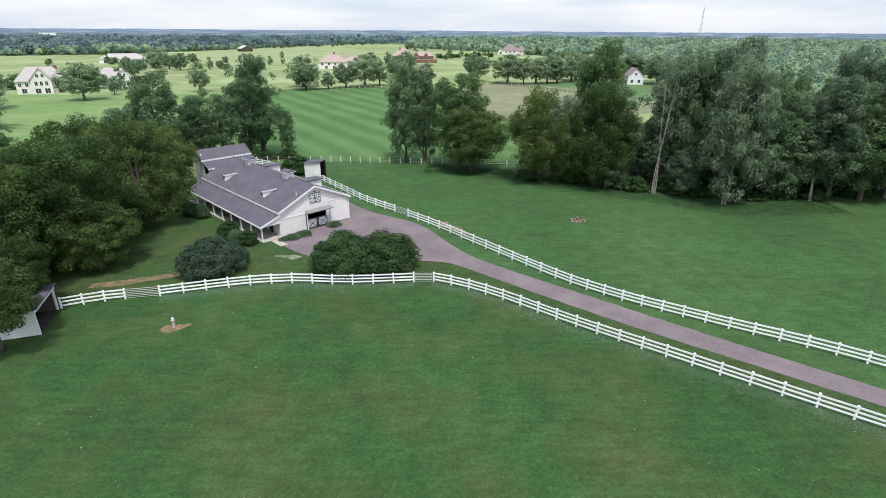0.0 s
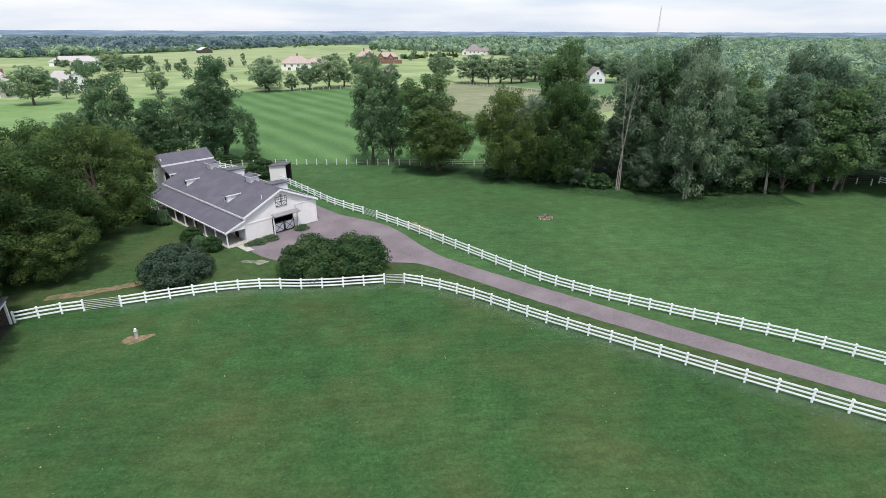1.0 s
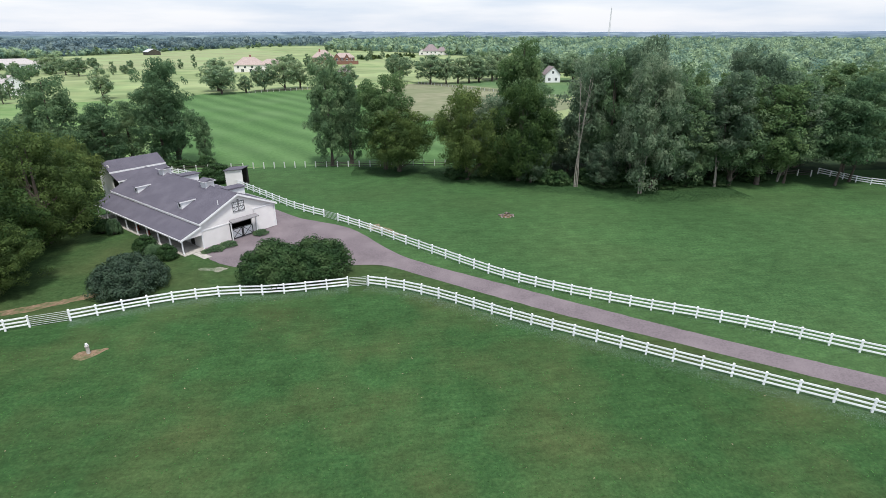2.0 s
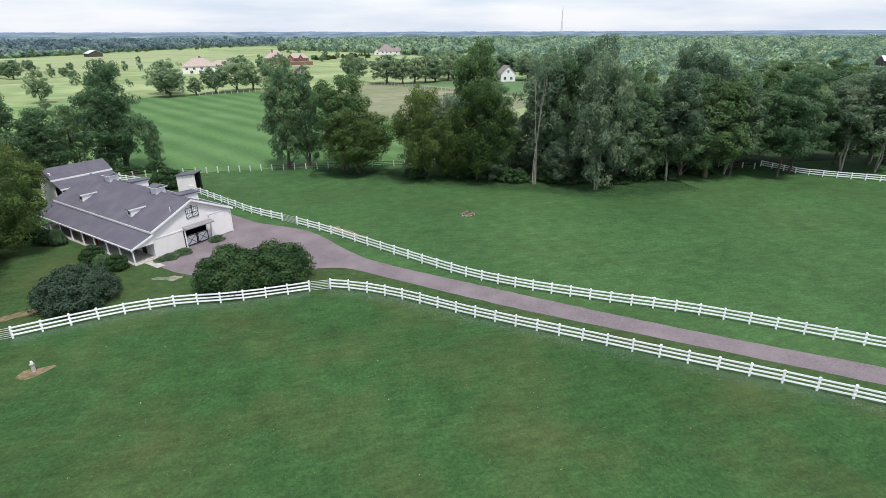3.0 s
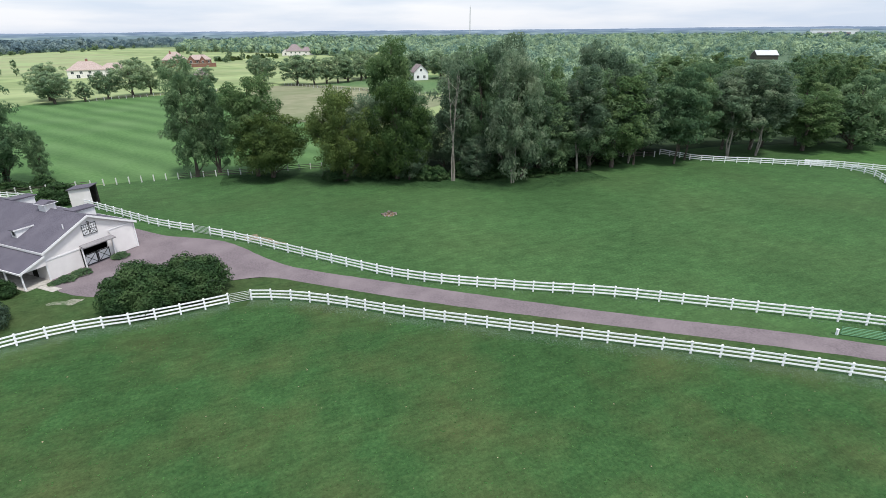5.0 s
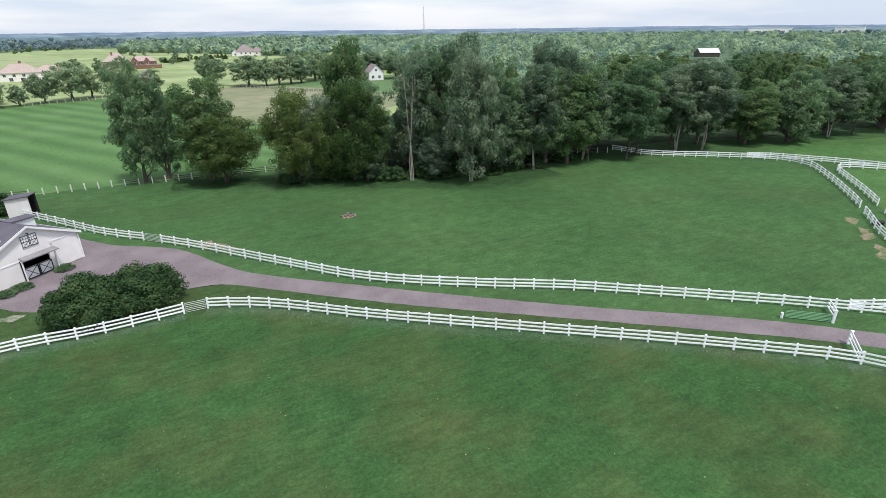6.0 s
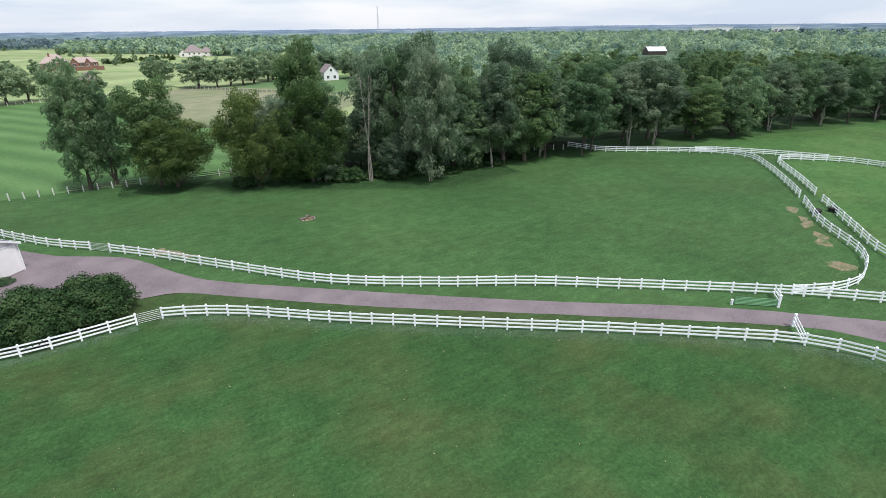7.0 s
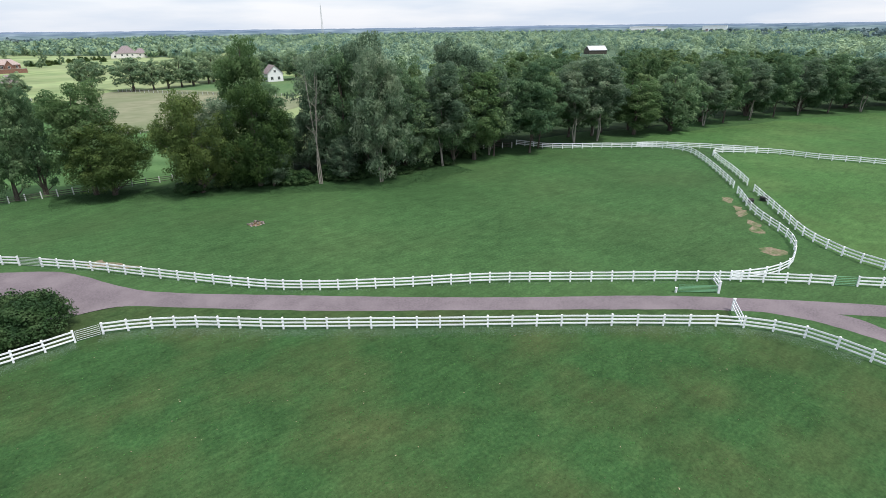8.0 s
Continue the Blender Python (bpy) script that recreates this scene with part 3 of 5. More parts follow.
def make_tree(seed, h, w, low, n, leaves, size, leaf_mat, bark, thick, stems=1, top=0.75, name="tree", limbs=10):
    centres, radii = crown_clumps(h, w, low, n, seed, top)
    ob = empty(name, Matrix.Identity(4), "leafy tree", "tree")
    part("trunk", wood_into(bmesh.new(), h, w, low, centres, seed, thick, stems, limbs), bark, ob)
    link_mesh("crown", leaf_mesh("crown", centres, radii, leaves, size, seed), leaf_mat, ob)
    ob["size"] = (h, w)
    return ob


def plant(kind, rows, label, group="", used=set()):
    """rows: x, y, height, crown width; the first one planted is the model itself."""
    h0, w0 = kind["size"]
    for x, y, h, w in rows:
        g = random.Random(int(x * 10) * 7919 + int(y * 10))
        m = pose(x, y, 0, 0, 0, g.uniform(0, 360)) @ Matrix.Diagonal((w / w0 * 1.03, w / w0 * 1.03, h / h0 * 1.05, 1))
        if kind.name in used:
            ob = copy_thing(kind, m)
        else:
            used.add(kind.name)
            ob = kind
            kind.matrix_basis = m
        if "size" in ob and ob is not kind:
            del ob["size"]
        tagged(ob, label, "shrub" if ob.name.startswith("shrub") else "tree", group)


FAR_BROAD = make_tree(13, 17, 17, 0.8, 130, 6500, 0.64, M_LEAF_FIELD, M_BARK, 0.4, 2, top=0.75)
BROAD = [make_tree(11, 18, 17, 1.0, 170, 18500, 0.35, M_LEAF, M_BARK, 0.42, top=0.8), make_tree(12, 17, 17, 0.8, 160, 17500, 0.35, M_LEAF, M_BARK, 0.4, 2, top=0.7), make_tree(14, 17, 18, 0.8, 170, 18000, 0.35, M_LEAF, M_BARK, 0.4, top=0.75)]
TALL = [make_tree(21, 22, 12, 0.9, 150, 9800, 0.43, M_LEAF_FIELD, M_BARK, 0.38, top=0.75), make_tree(22, 24, 13, 0.7, 150, 9800, 0.44, M_LEAF_FIELD, M_BARK, 0.36, 2, top=0.8)]
GREY = [make_tree(31, 24, 14, 0.5, 170, 10500, 0.44, M_LEAF_GREY, M_BARK, 0.36, top=0.85), make_tree(32, 23, 14, 1.2, 160, 10500, 0.44, M_LEAF_GREY, M_PALE_BARK, 0.13, 2, top=0.85)]
LIGHT = [make_tree(41, 22, 12, 1.6, 130, 9500, 0.42, M_LEAF_LIGHT, M_BARK, 0.33, top=0.7)]
LANKY = make_tree(51, 22, 11, 6.0, 110, 8000, 0.42, M_LEAF_GREY, M_PALE_BARK, 0.13, 2, top=0.85)
GREEN_LANKY = make_tree(52, 20, 12, 3.2, 130, 9500, 0.42, M_LEAF_FIELD, M_BARK, 0.2, top=0.85)
FIELD = [make_tree(61, 14, 13, 1.2, 90, 3200, 0.58, M_LEAF_LAWN_HAZED, M_BARK, 0.32), make_tree(62, 15, 11, 1.6, 80, 2900, 0.58, M_LEAF_LAWN_HAZED, M_BARK, 0.3, 2)]
INNER = [make_tree(71, 21, 12, 1.5, 60, 1900, 0.80, M_LEAF_FIELD, M_BARK, 0.3, limbs=5), make_tree(72, 22, 12, 1.5, 60, 1900, 0.80, M_LEAF_GREY, M_BARK, 0.3, limbs=5),
         make_tree(73, 19, 12, 1.5, 56, 1800, 0.80, M_LEAF_LIGHT, M_BARK, 0.3, limbs=5)]

plant(BROAD[2], [(-50.8, 53.6, 14.6, 17.0), (-43.6, 60.6, 9.8, 12.0)], "broad green tree by the run-in shed", "trees round the barn lawn")
plant(BROAD[0], [(-48.5, 64.0, 15.6, 17.5), (-58, 66, 14.2, 18)], "broad dark green tree shading the lawn", "trees round the barn lawn")
plant(BROAD[1], [(-46.2, 76.6, 16.2, 16.5), (-57, 82, 15.4, 17), (-64, 58, 13, 18), (-54.0, 70.0, 14.6, 16.0), (-50.6, 94.0, 12.0, 11.5)], "spreading dark green tree beside the barn", "trees round the barn lawn")
SHED_TREE = make_tree(15, 10, 11, 2.8, 110, 14000, 0.25, M_LEAF, M_BARK, 0.28, top=0.8)
plant(SHED_TREE, [(-46.4, 46.6, 9.6, 10.0), (-41.8, 41.6, 8.4, 11.0), (-43.6, 47.8, 8.6, 7.6)], "leafy tree overhanging the run-in shed")
plant(TALL[0], [(-61.8, 113.5, 22.4, 11.5), (-46.0, 124.0, 19.4, 12.0), (-71.5, 104, 11.5, 11), (-8.7, 118.6, 22.4, 10.0)], "tall dense green tree behind the barn", "trees behind the barn")
plant(TALL[1], [(-43.2, 125.0, 23.2, 11.5), (-67.0, 110, 13.0, 11), (-55.6, 119.5, 14.5, 11), (-59, 122, 12.0, 10), (-54.0, 127, 14.0, 9.5), (-87, 101, 12, 9), (-37.5, 125.5, 10.5, 5.0)], "green tree in the clump behind the barn", "trees behind the barn")
plant(TALL[1], [(-4.3, 119.6, 19.2, 8.5)], "tall tree with two stems on the lawn edge", "trees on the lawn edge")
plant(LIGHT[0], [(3.2, 113.8, 22.4, 13.5), (40.0, 138.5, 27.2, 11.5)], "tall yellow-green tree on the lawn edge", "trees on the lawn edge")
plant(BROAD[0], [(6.0, 111.4, 15.4, 14.5)], "dense dark tree with branches down to the grass", "trees on the lawn edge")
plant(BROAD[1], [(19.5, 103.0, 18.4, 16.0), (29.6, 100.4, 19.0, 15.5)], "broad tree with low branches at the wood edge", "trees of the wood edge")
plant(GREY[0], [(25.0, 108, 17.5, 12), (44.0, 93.0, 12.5, 8.0), (56.5, 94, 24.5, 15), (31.5, 98.6, 13.5, 9.0), (35.4, 108.5, 14.8, 9.0), (39.5, 112.0, 14.6, 8.0), (42.0, 106.0, 17.0, 8.5), (64.8, 98.0, 24.4, 13.5), (57.5, 102.5, 23.8, 13.5), (72.0, 103.0, 24.8, 13.5), (82.5, 103.5, 24.0, 13.5), (93.0, 102.0, 22.5, 13.0)], "tall grey-green tree at the wood edge", "trees of the wood edge")
plant(GREY[1], [(44.6, 102.0, 25.2, 13.0), (49.4, 88.0, 22.5, 12.0), (52.5, 99.5, 25, 14), (75.0, 97.0, 23.5, 14.5)], "grey-green tree with pale stems at the wood edge", "trees of the wood edge")
plant(TALL[1], [(47.5, 98.5, 23.5, 11.0), (53.8, 91.5, 19.0, 12.0), (70.0, 91.5, 20.8, 14), (86, 97, 20, 13)], "dark green tree in the wood edge", "trees of the wood edge")
plant(GREEN_LANKY, [(90.2, 88.0, 19.8, 12.5), (95.4, 90.2, 19.8, 11.5), (81.5, 91.0, 19.0, 11.0), (165, 80, 18.2, 11), (187, 75, 18, 11), (209, 67.5, 17.4, 11.5), (233, 57, 16.6, 11.5)], "green tree with a bare lower trunk at the pasture edge", "trees of the wood edge")
plant(LANKY, [(66.5, 90.5, 21.5, 12.0), (107.0, 88.5, 20.5, 14), (113.5, 86.8, 20.5, 13), (119, 93, 18.5, 12), (81.0, 92.5, 20.5, 12), (156, 81, 17.8, 10.5), (176, 77.5, 17.4, 10.5), (198, 72, 17.2, 10.5), (221, 62, 16.6, 11), (246, 51, 16, 11)], "tree with a long bare pale trunk at the wood edge", "trees of the wood edge")
plant(LIGHT[0], [(128.5, 86.0, 14.9, 12.5), (75.5, 91.0, 20.0, 12.5)], "bright green tree at the wood edge", "trees of the wood edge")
plant(FAR_BROAD, [(141.0, 82.5, 17.5, 18.0), (162, 86.0, 17.0, 17.0), (184, 82, 16.5, 17), (206, 75.0, 16.2, 17), (226, 68, 15.6, 17), (244, 60, 15.4, 17), (262, 46, 15, 17)], "dark rounded tree along the far pasture edge", "trees of the wood edge")
plant(FIELD[0], [(-152.8, 229, 15.8, 19), (-170, 199, 13.0, 12), (-195.6, 408, 10.6, 10.5), (-227, 438, 11.8, 15), (-70.2, 276.3, 11.9, 12), (-52.0, 288.2, 10.5, 9), (-42.5, 293.2, 14.5, 14), (-138, 156, 12, 13), (37, 317, 14, 16), (60.2, 318.5, 14, 13), (82, 340, 14.5, 15), (-22, 300, 14, 13), (20, 330, 14, 13), (96, 312, 13, 10), (124, 318, 14, 13), (134, 312, 14, 12), (113, 334, 14, 14)],
      "rounded tree standing on the mown grass", "field trees")
plant(FIELD[1], [(-118.5, 264, 15, 10.5), (-75, 291, 16, 19), (-59.6, 280.6, 8.5, 8), (-36, 302, 14.5, 12.5), (46, 313, 15, 12), (76, 328, 13.5, 12), (53, 316, 14, 11), (67, 323, 13.5, 11), (90, 344, 14, 12), (-210, 420, 11, 12), (-215, 300, 10, 9), (-190, 330, 11, 12), (-152, 250, 8, 6), (-105, 235, 5, 4.5), (70, 345, 14, 13), (96, 350, 15, 14), (-10, 305, 12, 11)],
      "upright tree standing on the mown grass", "field trees")

plant(INNER[0], [(118, 92, 17, 12), (124, 93.5, 16, 12), (133, 91, 16, 12), (100, 97, 19, 13), (112, 95, 19, 12)], "dark green tree at the wood edge", "trees of the wood edge")
plant(TALL[0], [(59.5, 95.0, 21.5, 12.5), (49.0, 106.5, 23.5, 11.5), (33.6, 103.5, 17.5, 11.0), (61.0, 92.0, 15.5, 10.0)], "dense green tree in the wood edge", "trees of the wood edge")

# the dead tree with bare stems at the wood edge
dead = empty("dead_tree", pose(39.0, 94.2, 0), "bare pale dead tree at the wood edge", "tree")
g = random.Random(8)
bm = bmesh.new()
for k in range(3):
    p, d, r = Vector((0.3 * k, 0, -0.1)), Vector((g.uniform(-0.05, 0.03), g.uniform(-0.04, 0), 1)), 0.12
    for i in range(8):
        q = p + d * g.uniform(2.3, 2.8)
        rod_into(bm, p, q, r, r * 0.86, 6)
        if i > 2:
            for _ in range(2):
                e = q + Vector((g.uniform(-1, 1), g.uniform(-1, 1), g.uniform(0.6, 1.4))) * g.uniform(0.8, 1.7)
                rod_into(bm, q, e, r * 0.45, 0.015, 5)
        p, r = q, r * 0.86
        d = (d + Vector((g.uniform(-0.09, 0.06), g.uniform(-0.09, 0.06), 0))).normalized()
part("trunk", bm, M_DEAD_BARK, dead)


def inside(poly, x, y):
    hit = False
    for (x0, y0), (x1, y1) in zip(poly, poly[1:] + poly[:1]):
        if (y0 > y) != (y1 > y) and x < (x1 - x0) * (y - y0) / (y1 - y0) + x0:
            hit = not hit
    return hit


WOOD = [(24, 112), (42, 101), (52, 97), (68, 98), (92, 98), (120, 97), (140, 90), (180, 84), (210, 74), (240, 62), (280, 48), (330, 120), (330, 220), (250, 240), (170, 215), (120, 190), (80, 170), (60, 130), (32, 122)]
sheet("woodland_floor", WOOD, 0.06, M_SHADED_FLOOR, "leaf-covered ground under the wood, shade in its dark colour", "ground", ragged=1.5, step=4)
g = random.Random(15)
spots = []
while len(spots) < 150:
    x, y = g.uniform(20, 330), g.uniform(45, 240)
    if inside(WOOD, x, y) and not (0.29 < math.atan2(x, y) < 0.375 and y > 108) and all((x - a) ** 2 + (y - b) ** 2 > 52 for a, b in spots):
        spots.append((x, y))
for i, (x, y) in enumerate(spots):
    d = math.hypot(x, y)
    k = 1 if (x < 115 and g.random() < 0.6) else (2 if g.random() < (0.55 if d > 150 else 0.25) else 0)
    tall = (24.0 if x < 80 else 20.5) - max(0, d - 170) * 0.012
    if 0.875 < math.atan2(x, y) < 0.945:
        tall = min(tall, 24.5 - 0.038 * d)
    plant(INNER[k], [(x, y, tall * g.uniform(0.82, 1.03), g.uniform(9, 14))], ("dark green tree in the wood", "grey-green tree in the wood", "light green tree in the wood")[k], "trees of the wood")


def far_wood(name, poly, count, size, quads, seed, mat, label, tall=(13, 20)):
    """A distant wood: many small domed crowns, too far off to be told apart."""
    g = np.random.default_rng(seed)
    pts = np.array(poly)
    lo, hi = pts.min(0), pts.max(0)
    c, r = [], []
    edge = []
    for a, b in zip(pts, np.roll(pts, -1, 0)):
        k = int(np.linalg.norm(b - a) / 9)
        edge += [a + (b - a) * t + g.normal(size=2) * 3 for t in np.linspace(0, 1, k) if g.random() < 0.8]
    count += len(edge)
    while len(r) < count * 4:
        x, y = edge.pop() if edge else lo + (hi - lo) * g.random(2)
        if (len(r) < 4 or edge or inside(poly, x, y)) and math.hypot(x - 488, y - 366) > 16:
            h = tall[0] + (tall[1] - tall[0]) * g.random() ** 0.8
            h *= 0.82 + 0.26 * math.sin(x / 31 + 2 * math.sin(y / 67)) * math.sin(y / 41 + x / 83 + 1.3 * math.sin(x / 57))
            if 0.87 < math.atan2(x, y) < 0.945 and math.hypot(x, y) < 610:
                h = min(h, max(2.5, 24.0 - 0.039 * math.hypot(x, y)))
            w = h * g.uniform(0.36, 0.58)
            for _ in range(3):
                c.append((x + g.normal() * w * 0.34, y + g.normal() * w * 0.34, h - w * g.uniform(0.6, 1.5)))
                r.append(w * g.uniform(0.5, 0.75))
            c.append((x, y, h * 0.35))
            r.append(w * 0.9)
    floor = bmesh.new()
    f = floor.faces.new([floor.verts.new((x, y, 0.25)) for x, y in poly])
    f.normal_update()
    bmesh.ops.triangulate(floor, faces=[f])
    tagged(part("woodland_floor", floor, M_FAR_FLOOR), "leaf-covered ground under the far woods, paled for haze", "ground", kind="structure")
    me = leaf_mesh(name, np.array(c), np.array(r), count * quads, size, seed, 0.16, 0.1)
    tagged(link_mesh(name, me, mat), label, "woodland", kind="stuff")


far_wood("far_woods", [(290, 40), (420, -20), (900, 60), (900, 700), (620, 900), (250, 900), (150, 480), (130, 400), (250, 330), (345, 225), (350, 120)], 1500, 1.75, 160, 81, M_HAZED_LEAF, "mixed green woods stretching into the distance", (8, 23))
far_wood("far_woods", [(112, 240), (160, 225), (230, 255), (200, 330), (150, 390), (135, 330), (122, 270)], 150, 1.2, 150, 82, M_HAZED_LEAF, "green woodland behind the wood edge")
far_wood("far_woods", [(-640, 560), (-486, 640), (-411, 680), (-330, 900), (-190, 1250), (-80, 1250), (-60, 1700), (-1100, 1700), (-1300, 700), (-900, 400)], 1700, 3.0, 52, 83, M_HAZED_WOOD, "dark woods beyond the meadows, blued by painted haze", (6, 19))
far_wood("far_woods", [(-660, 535), (-486, 618), (-402, 660), (-318, 880), (-335, 905), (-418, 694), (-492, 655), (-650, 585)], 60, 2.2, 120, 86, M_HAZED_LEAF, "lighter green trees fronting the dark woods", (8, 15))
far_wood("far_woods", [(-60, 1000), (90, 780), (150, 620), (250, 900), (620, 900), (1500, 500), (1800, 1500), (400, 2200), (-60, 1700)], 1700, 3.4, 44, 84, M_HAZED_LEAF, "green woods near the skyline, haze in their colour", (7, 18))
far_wood("far_woods", [(-2600, 1500), (-1100, 1700), (400, 2200), (1800, 1500), (900, 60), (2600, -200), (3400, 500), (3000, 2600), (300, 3800), (-2200, 3400)], 2600, 8.0, 22, 85, M_HAZED_WOOD, "woods on the skyline, paled and blued for haze", (7, 15))


# ---- shrubs ----
def make_shrub(seed, h, w, n, leaves, size, mat, depth=1.0, lobes=0.0):
    g = np.random.default_rng(seed)
    c, r = [], []
    for i in range(n):
        a, b = g.uniform(0, 2 * math.pi), g.random() ** 0.5
        z = math.sqrt(max(0.0, 1 - b * b * 0.9))
        rr = h * g.uniform(0.12, 0.22)
        side = g.choice((-1, 1)) * lobes * w
        c.append((side + math.cos(a) * b * (w / 2 - abs(side) - rr), math.sin(a) * b * (w / 2 - rr) * depth, max(rr * 0.75, (h - rr) * z * g.uniform(0.45, 1.0))))
        r.append(rr)
    ob = empty("shrub", Matrix.Identity(4), "shrub", "shrub")
    bm = bmesh.new()
    for i in range(0, n, 4):
        rod_into(bm, (c[i][0] * 0.08, c[i][1] * 0.08, -0.05), c[i], 0.05 * h ** 0.5, 0.015, 5)
    part("woody_base", bm, M_BARK, ob)
    link_mesh("foliage", leaf_mesh("foliage", np.array(c), np.array(r), leaves, size, seed), mat, ob)
    ob["size"] = (h, w)
    return ob


BIG_SHRUB = make_shrub(91, 5.4, 12.6, 260, 26000, 0.24, M_SHRUB, 0.56, 0.17)
plant(BIG_SHRUB, [(-9.7, 60.3, 5.3, 14.2)], "large dense dark green shrub behind the white fence")
BIG_SHRUB.rotation_euler = (0, 0, radians(6))
ROUND_SHRUB = make_shrub(92, 4.4, 9.0, 230, 20000, 0.20, M_LEAF_DARK, 0.9)
plant(ROUND_SHRUB, [(-28.9, 59.6, 4.4, 9.6)], "round dark evergreen shrub on the barn lawn")
CLIPPED = make_shrub(93, 1.4, 2.2, 120, 4500, 0.11, M_SHRUB)
plant(CLIPPED, [(-27.6, 68.3, 2.2, 3.1), (-31.6, 72.0, 1.4, 2.4), (-40.6, 80.4, 1.4, 2.4), (-43.8, 83.4, 1.3, 2.2)], "clipped dark shrub beside the porch", "porch shrubs")
SOFT = make_shrub(94, 1.1, 2.2, 100, 3600, 0.11, M_LEAF_FIELD)
plant(SOFT, [(-29.4, 69.9, 1.5, 2.8), (-30.2, 70.6, 1.0, 1.8), (-38.6, 79.3, 1.9, 1.8)], "loose light green shrub beside the porch", "porch shrubs")
BED = make_shrub(95, 0.9, 2.4, 120, 3600, 0.09, M_LEAF_FIELD)
plant(CLIPPED, [(-31.0, 108.2, 2.4, 5.0)], "dark round shrub beside the field shed")
plant(BED, [(-21.9, 70.6, 0.7, 2.5), (-20.6, 72.0, 0.9, 2.4), (-16.9, 76.1, 1.0, 2.3), (-23.0, 70.0, 0.5, 1.6)], "low garden plants at the barn front", "front bed plants")


# ---- understorey along the wood edge, kept dark to add its shaded fringe ----
THICKET = make_shrub(96, 3.6, 5.4, 60, 2600, 0.34, M_SHRUB)
g = random.Random(22)
EDGE = smooth_line([(16, 107), (24, 103), (34, 100), (44, 94), (54, 92), (66, 93), (78, 95)], step=3.6)
for q in EDGE:
    plant(THICKET, [(q.x + g.uniform(-2, 2), q.y + g.uniform(-1.8, 2.0), g.uniform(2.2, 4.8), g.uniform(3.8, 6.0))], "dark thicket under the wood edge, also filling in its shade", "thickets")
plant(THICKET, [(-41.5, 121.5, 3.0, 5.0), (-45.5, 120.8, 3.6, 5.5), (-37.2, 123.0, 3.4, 4.2), (-50.5, 118.5, 3.8, 6.0), (-56, 115.5, 4.0, 6.0), (-62, 110.5, 4.0, 6.0)], "dark bushes under the trees behind the barn", "thickets")


# ---- grass tufts ----
def tufts(name, count, seed, place, size, mat, label):
    g = np.random.default_rng(seed)
    p = place(g, count)
    lean = g.normal(size=(count, 2)) * 0.5
    turn = g.uniform(0, 2 * np.pi, count)
    s = size * (0.5 + g.random(count))
    a = np.stack([np.cos(turn) * s * 0.5, np.sin(turn) * s * 0.5, np.zeros(count)], 1)
    up = np.stack([lean[:, 0] * s, lean[:, 1] * s, s * 0.16], 1)
    v = np.stack([p - a, p + a, p + a * 0.5 + up, p - a * 0.6 + up * 0.9], 1).reshape(-1, 3)
    me = bpy.data.meshes.new(name)
    me.vertices.add(len(v))
    me.vertices.foreach_set("co", v.ravel())
    me.loops.add(len(v))
    me.loops.foreach_set("vertex_index", np.arange(len(v), dtype=np.int32))
    me.polygons.add(count)
    me.polygons.foreach_set("loop_start", np.arange(0, len(v), 4, dtype=np.int32))
    me.polygons.foreach_set("loop_total", np.full(count, 4, dtype=np.int32))
    me.update(calc_edges=True)
    tagged(link_mesh(name, me, mat), label, "grass", kind="stuff")


def along(pts, offset, spread):
    line = np.array([(q.x, q.y) for q in smooth_line(pts, step=0.25)])

    def place(g, count):
        i = g.integers(0, len(line) - 1, count)
        d = line[i + 1] - line[i]
        d /= np.maximum(np.linalg.norm(d, axis=1), 1e-6)[:, None]
        n = np.stack([d[:, 1], -d[:, 0]], 1)
        q = line[i] + n * (offset + g.normal(size=count) * spread)[:, None] + g.normal(size=(count, 2)) * 0.1
        return np.concatenate([q, np.full((count, 1), 0.028)], 1)
    return place


def over(x0, x1, y0, y1):
    def place(g, count):
        q = np.stack([g.uniform(x0, x1, count), g.uniform(y0, y1, count), np.full(count, 0.028)], 1)
        line = 55.5 - np.abs(q[:, 0] + 8) * 0.17 - np.maximum(q[:, 0] - 2, 0) * 0.58
        return q[q[:, 1] < line] if y0 < 30 else q
    def again(g, count):
        q = place(g, count * 3)
        return q[:count] if len(q) >= count else np.concatenate([q] * 4)[:count]
    return again


M_TUFT = material("grass_blades", [(0.048, 0.130, 0.037), (0.068, 0.168, 0.049)], 0.4, 5, 0.9, island=0.25, spec=0.1, translucent=0.3)
M_PALE_TUFT = material("bleached_grass_blades", [(0.104, 0.165, 0.122), (0.165, 0.226, 0.174)], 0.7, 5, 0.9, island=0.25, spec=0.1)
tufts("grass_tufts", 26000, 101, over(-60, 48, 8, 58), 0.10, M_TUFT, "fine uneven tufts in the pasture grass")
# Dark blades stand in for the soft shade in front of the wood edge.
M_SHADE_FRINGE = material("shade_fringe_grass", [(0.034, 0.076, 0.029), (0.048, 0.100, 0.038)], 0.5, 5, 0.9, island=0.2, spec=0.1)
tufts("long_grass", 64000, 109, along([(-4, 112.5), (4.4, 111.6), (12, 107.5), (19.8, 102.6), (28, 98), (37.7, 93.2), (44, 89), (49, 85.6), (58, 86.2), (68.7, 87.4)], 0.0, 1.9), 0.20, M_SHADE_FRINGE, "dark blades laid as a shade fringe under the wood edge")
NEAR_LINE = [(-1.1, 56.6), (1.1, 55.7), (3.2, 54.6), (7.0, 52.0), (13.0, 47.0), (19.1, 42.4), (28.5, 35.5), (38, 28.6), (48.3, 20.6), (50.4, 18.6), (51.9, 16.6), (53.1, 14.4), (53.5, 11.8), (53.6, 9.3)]
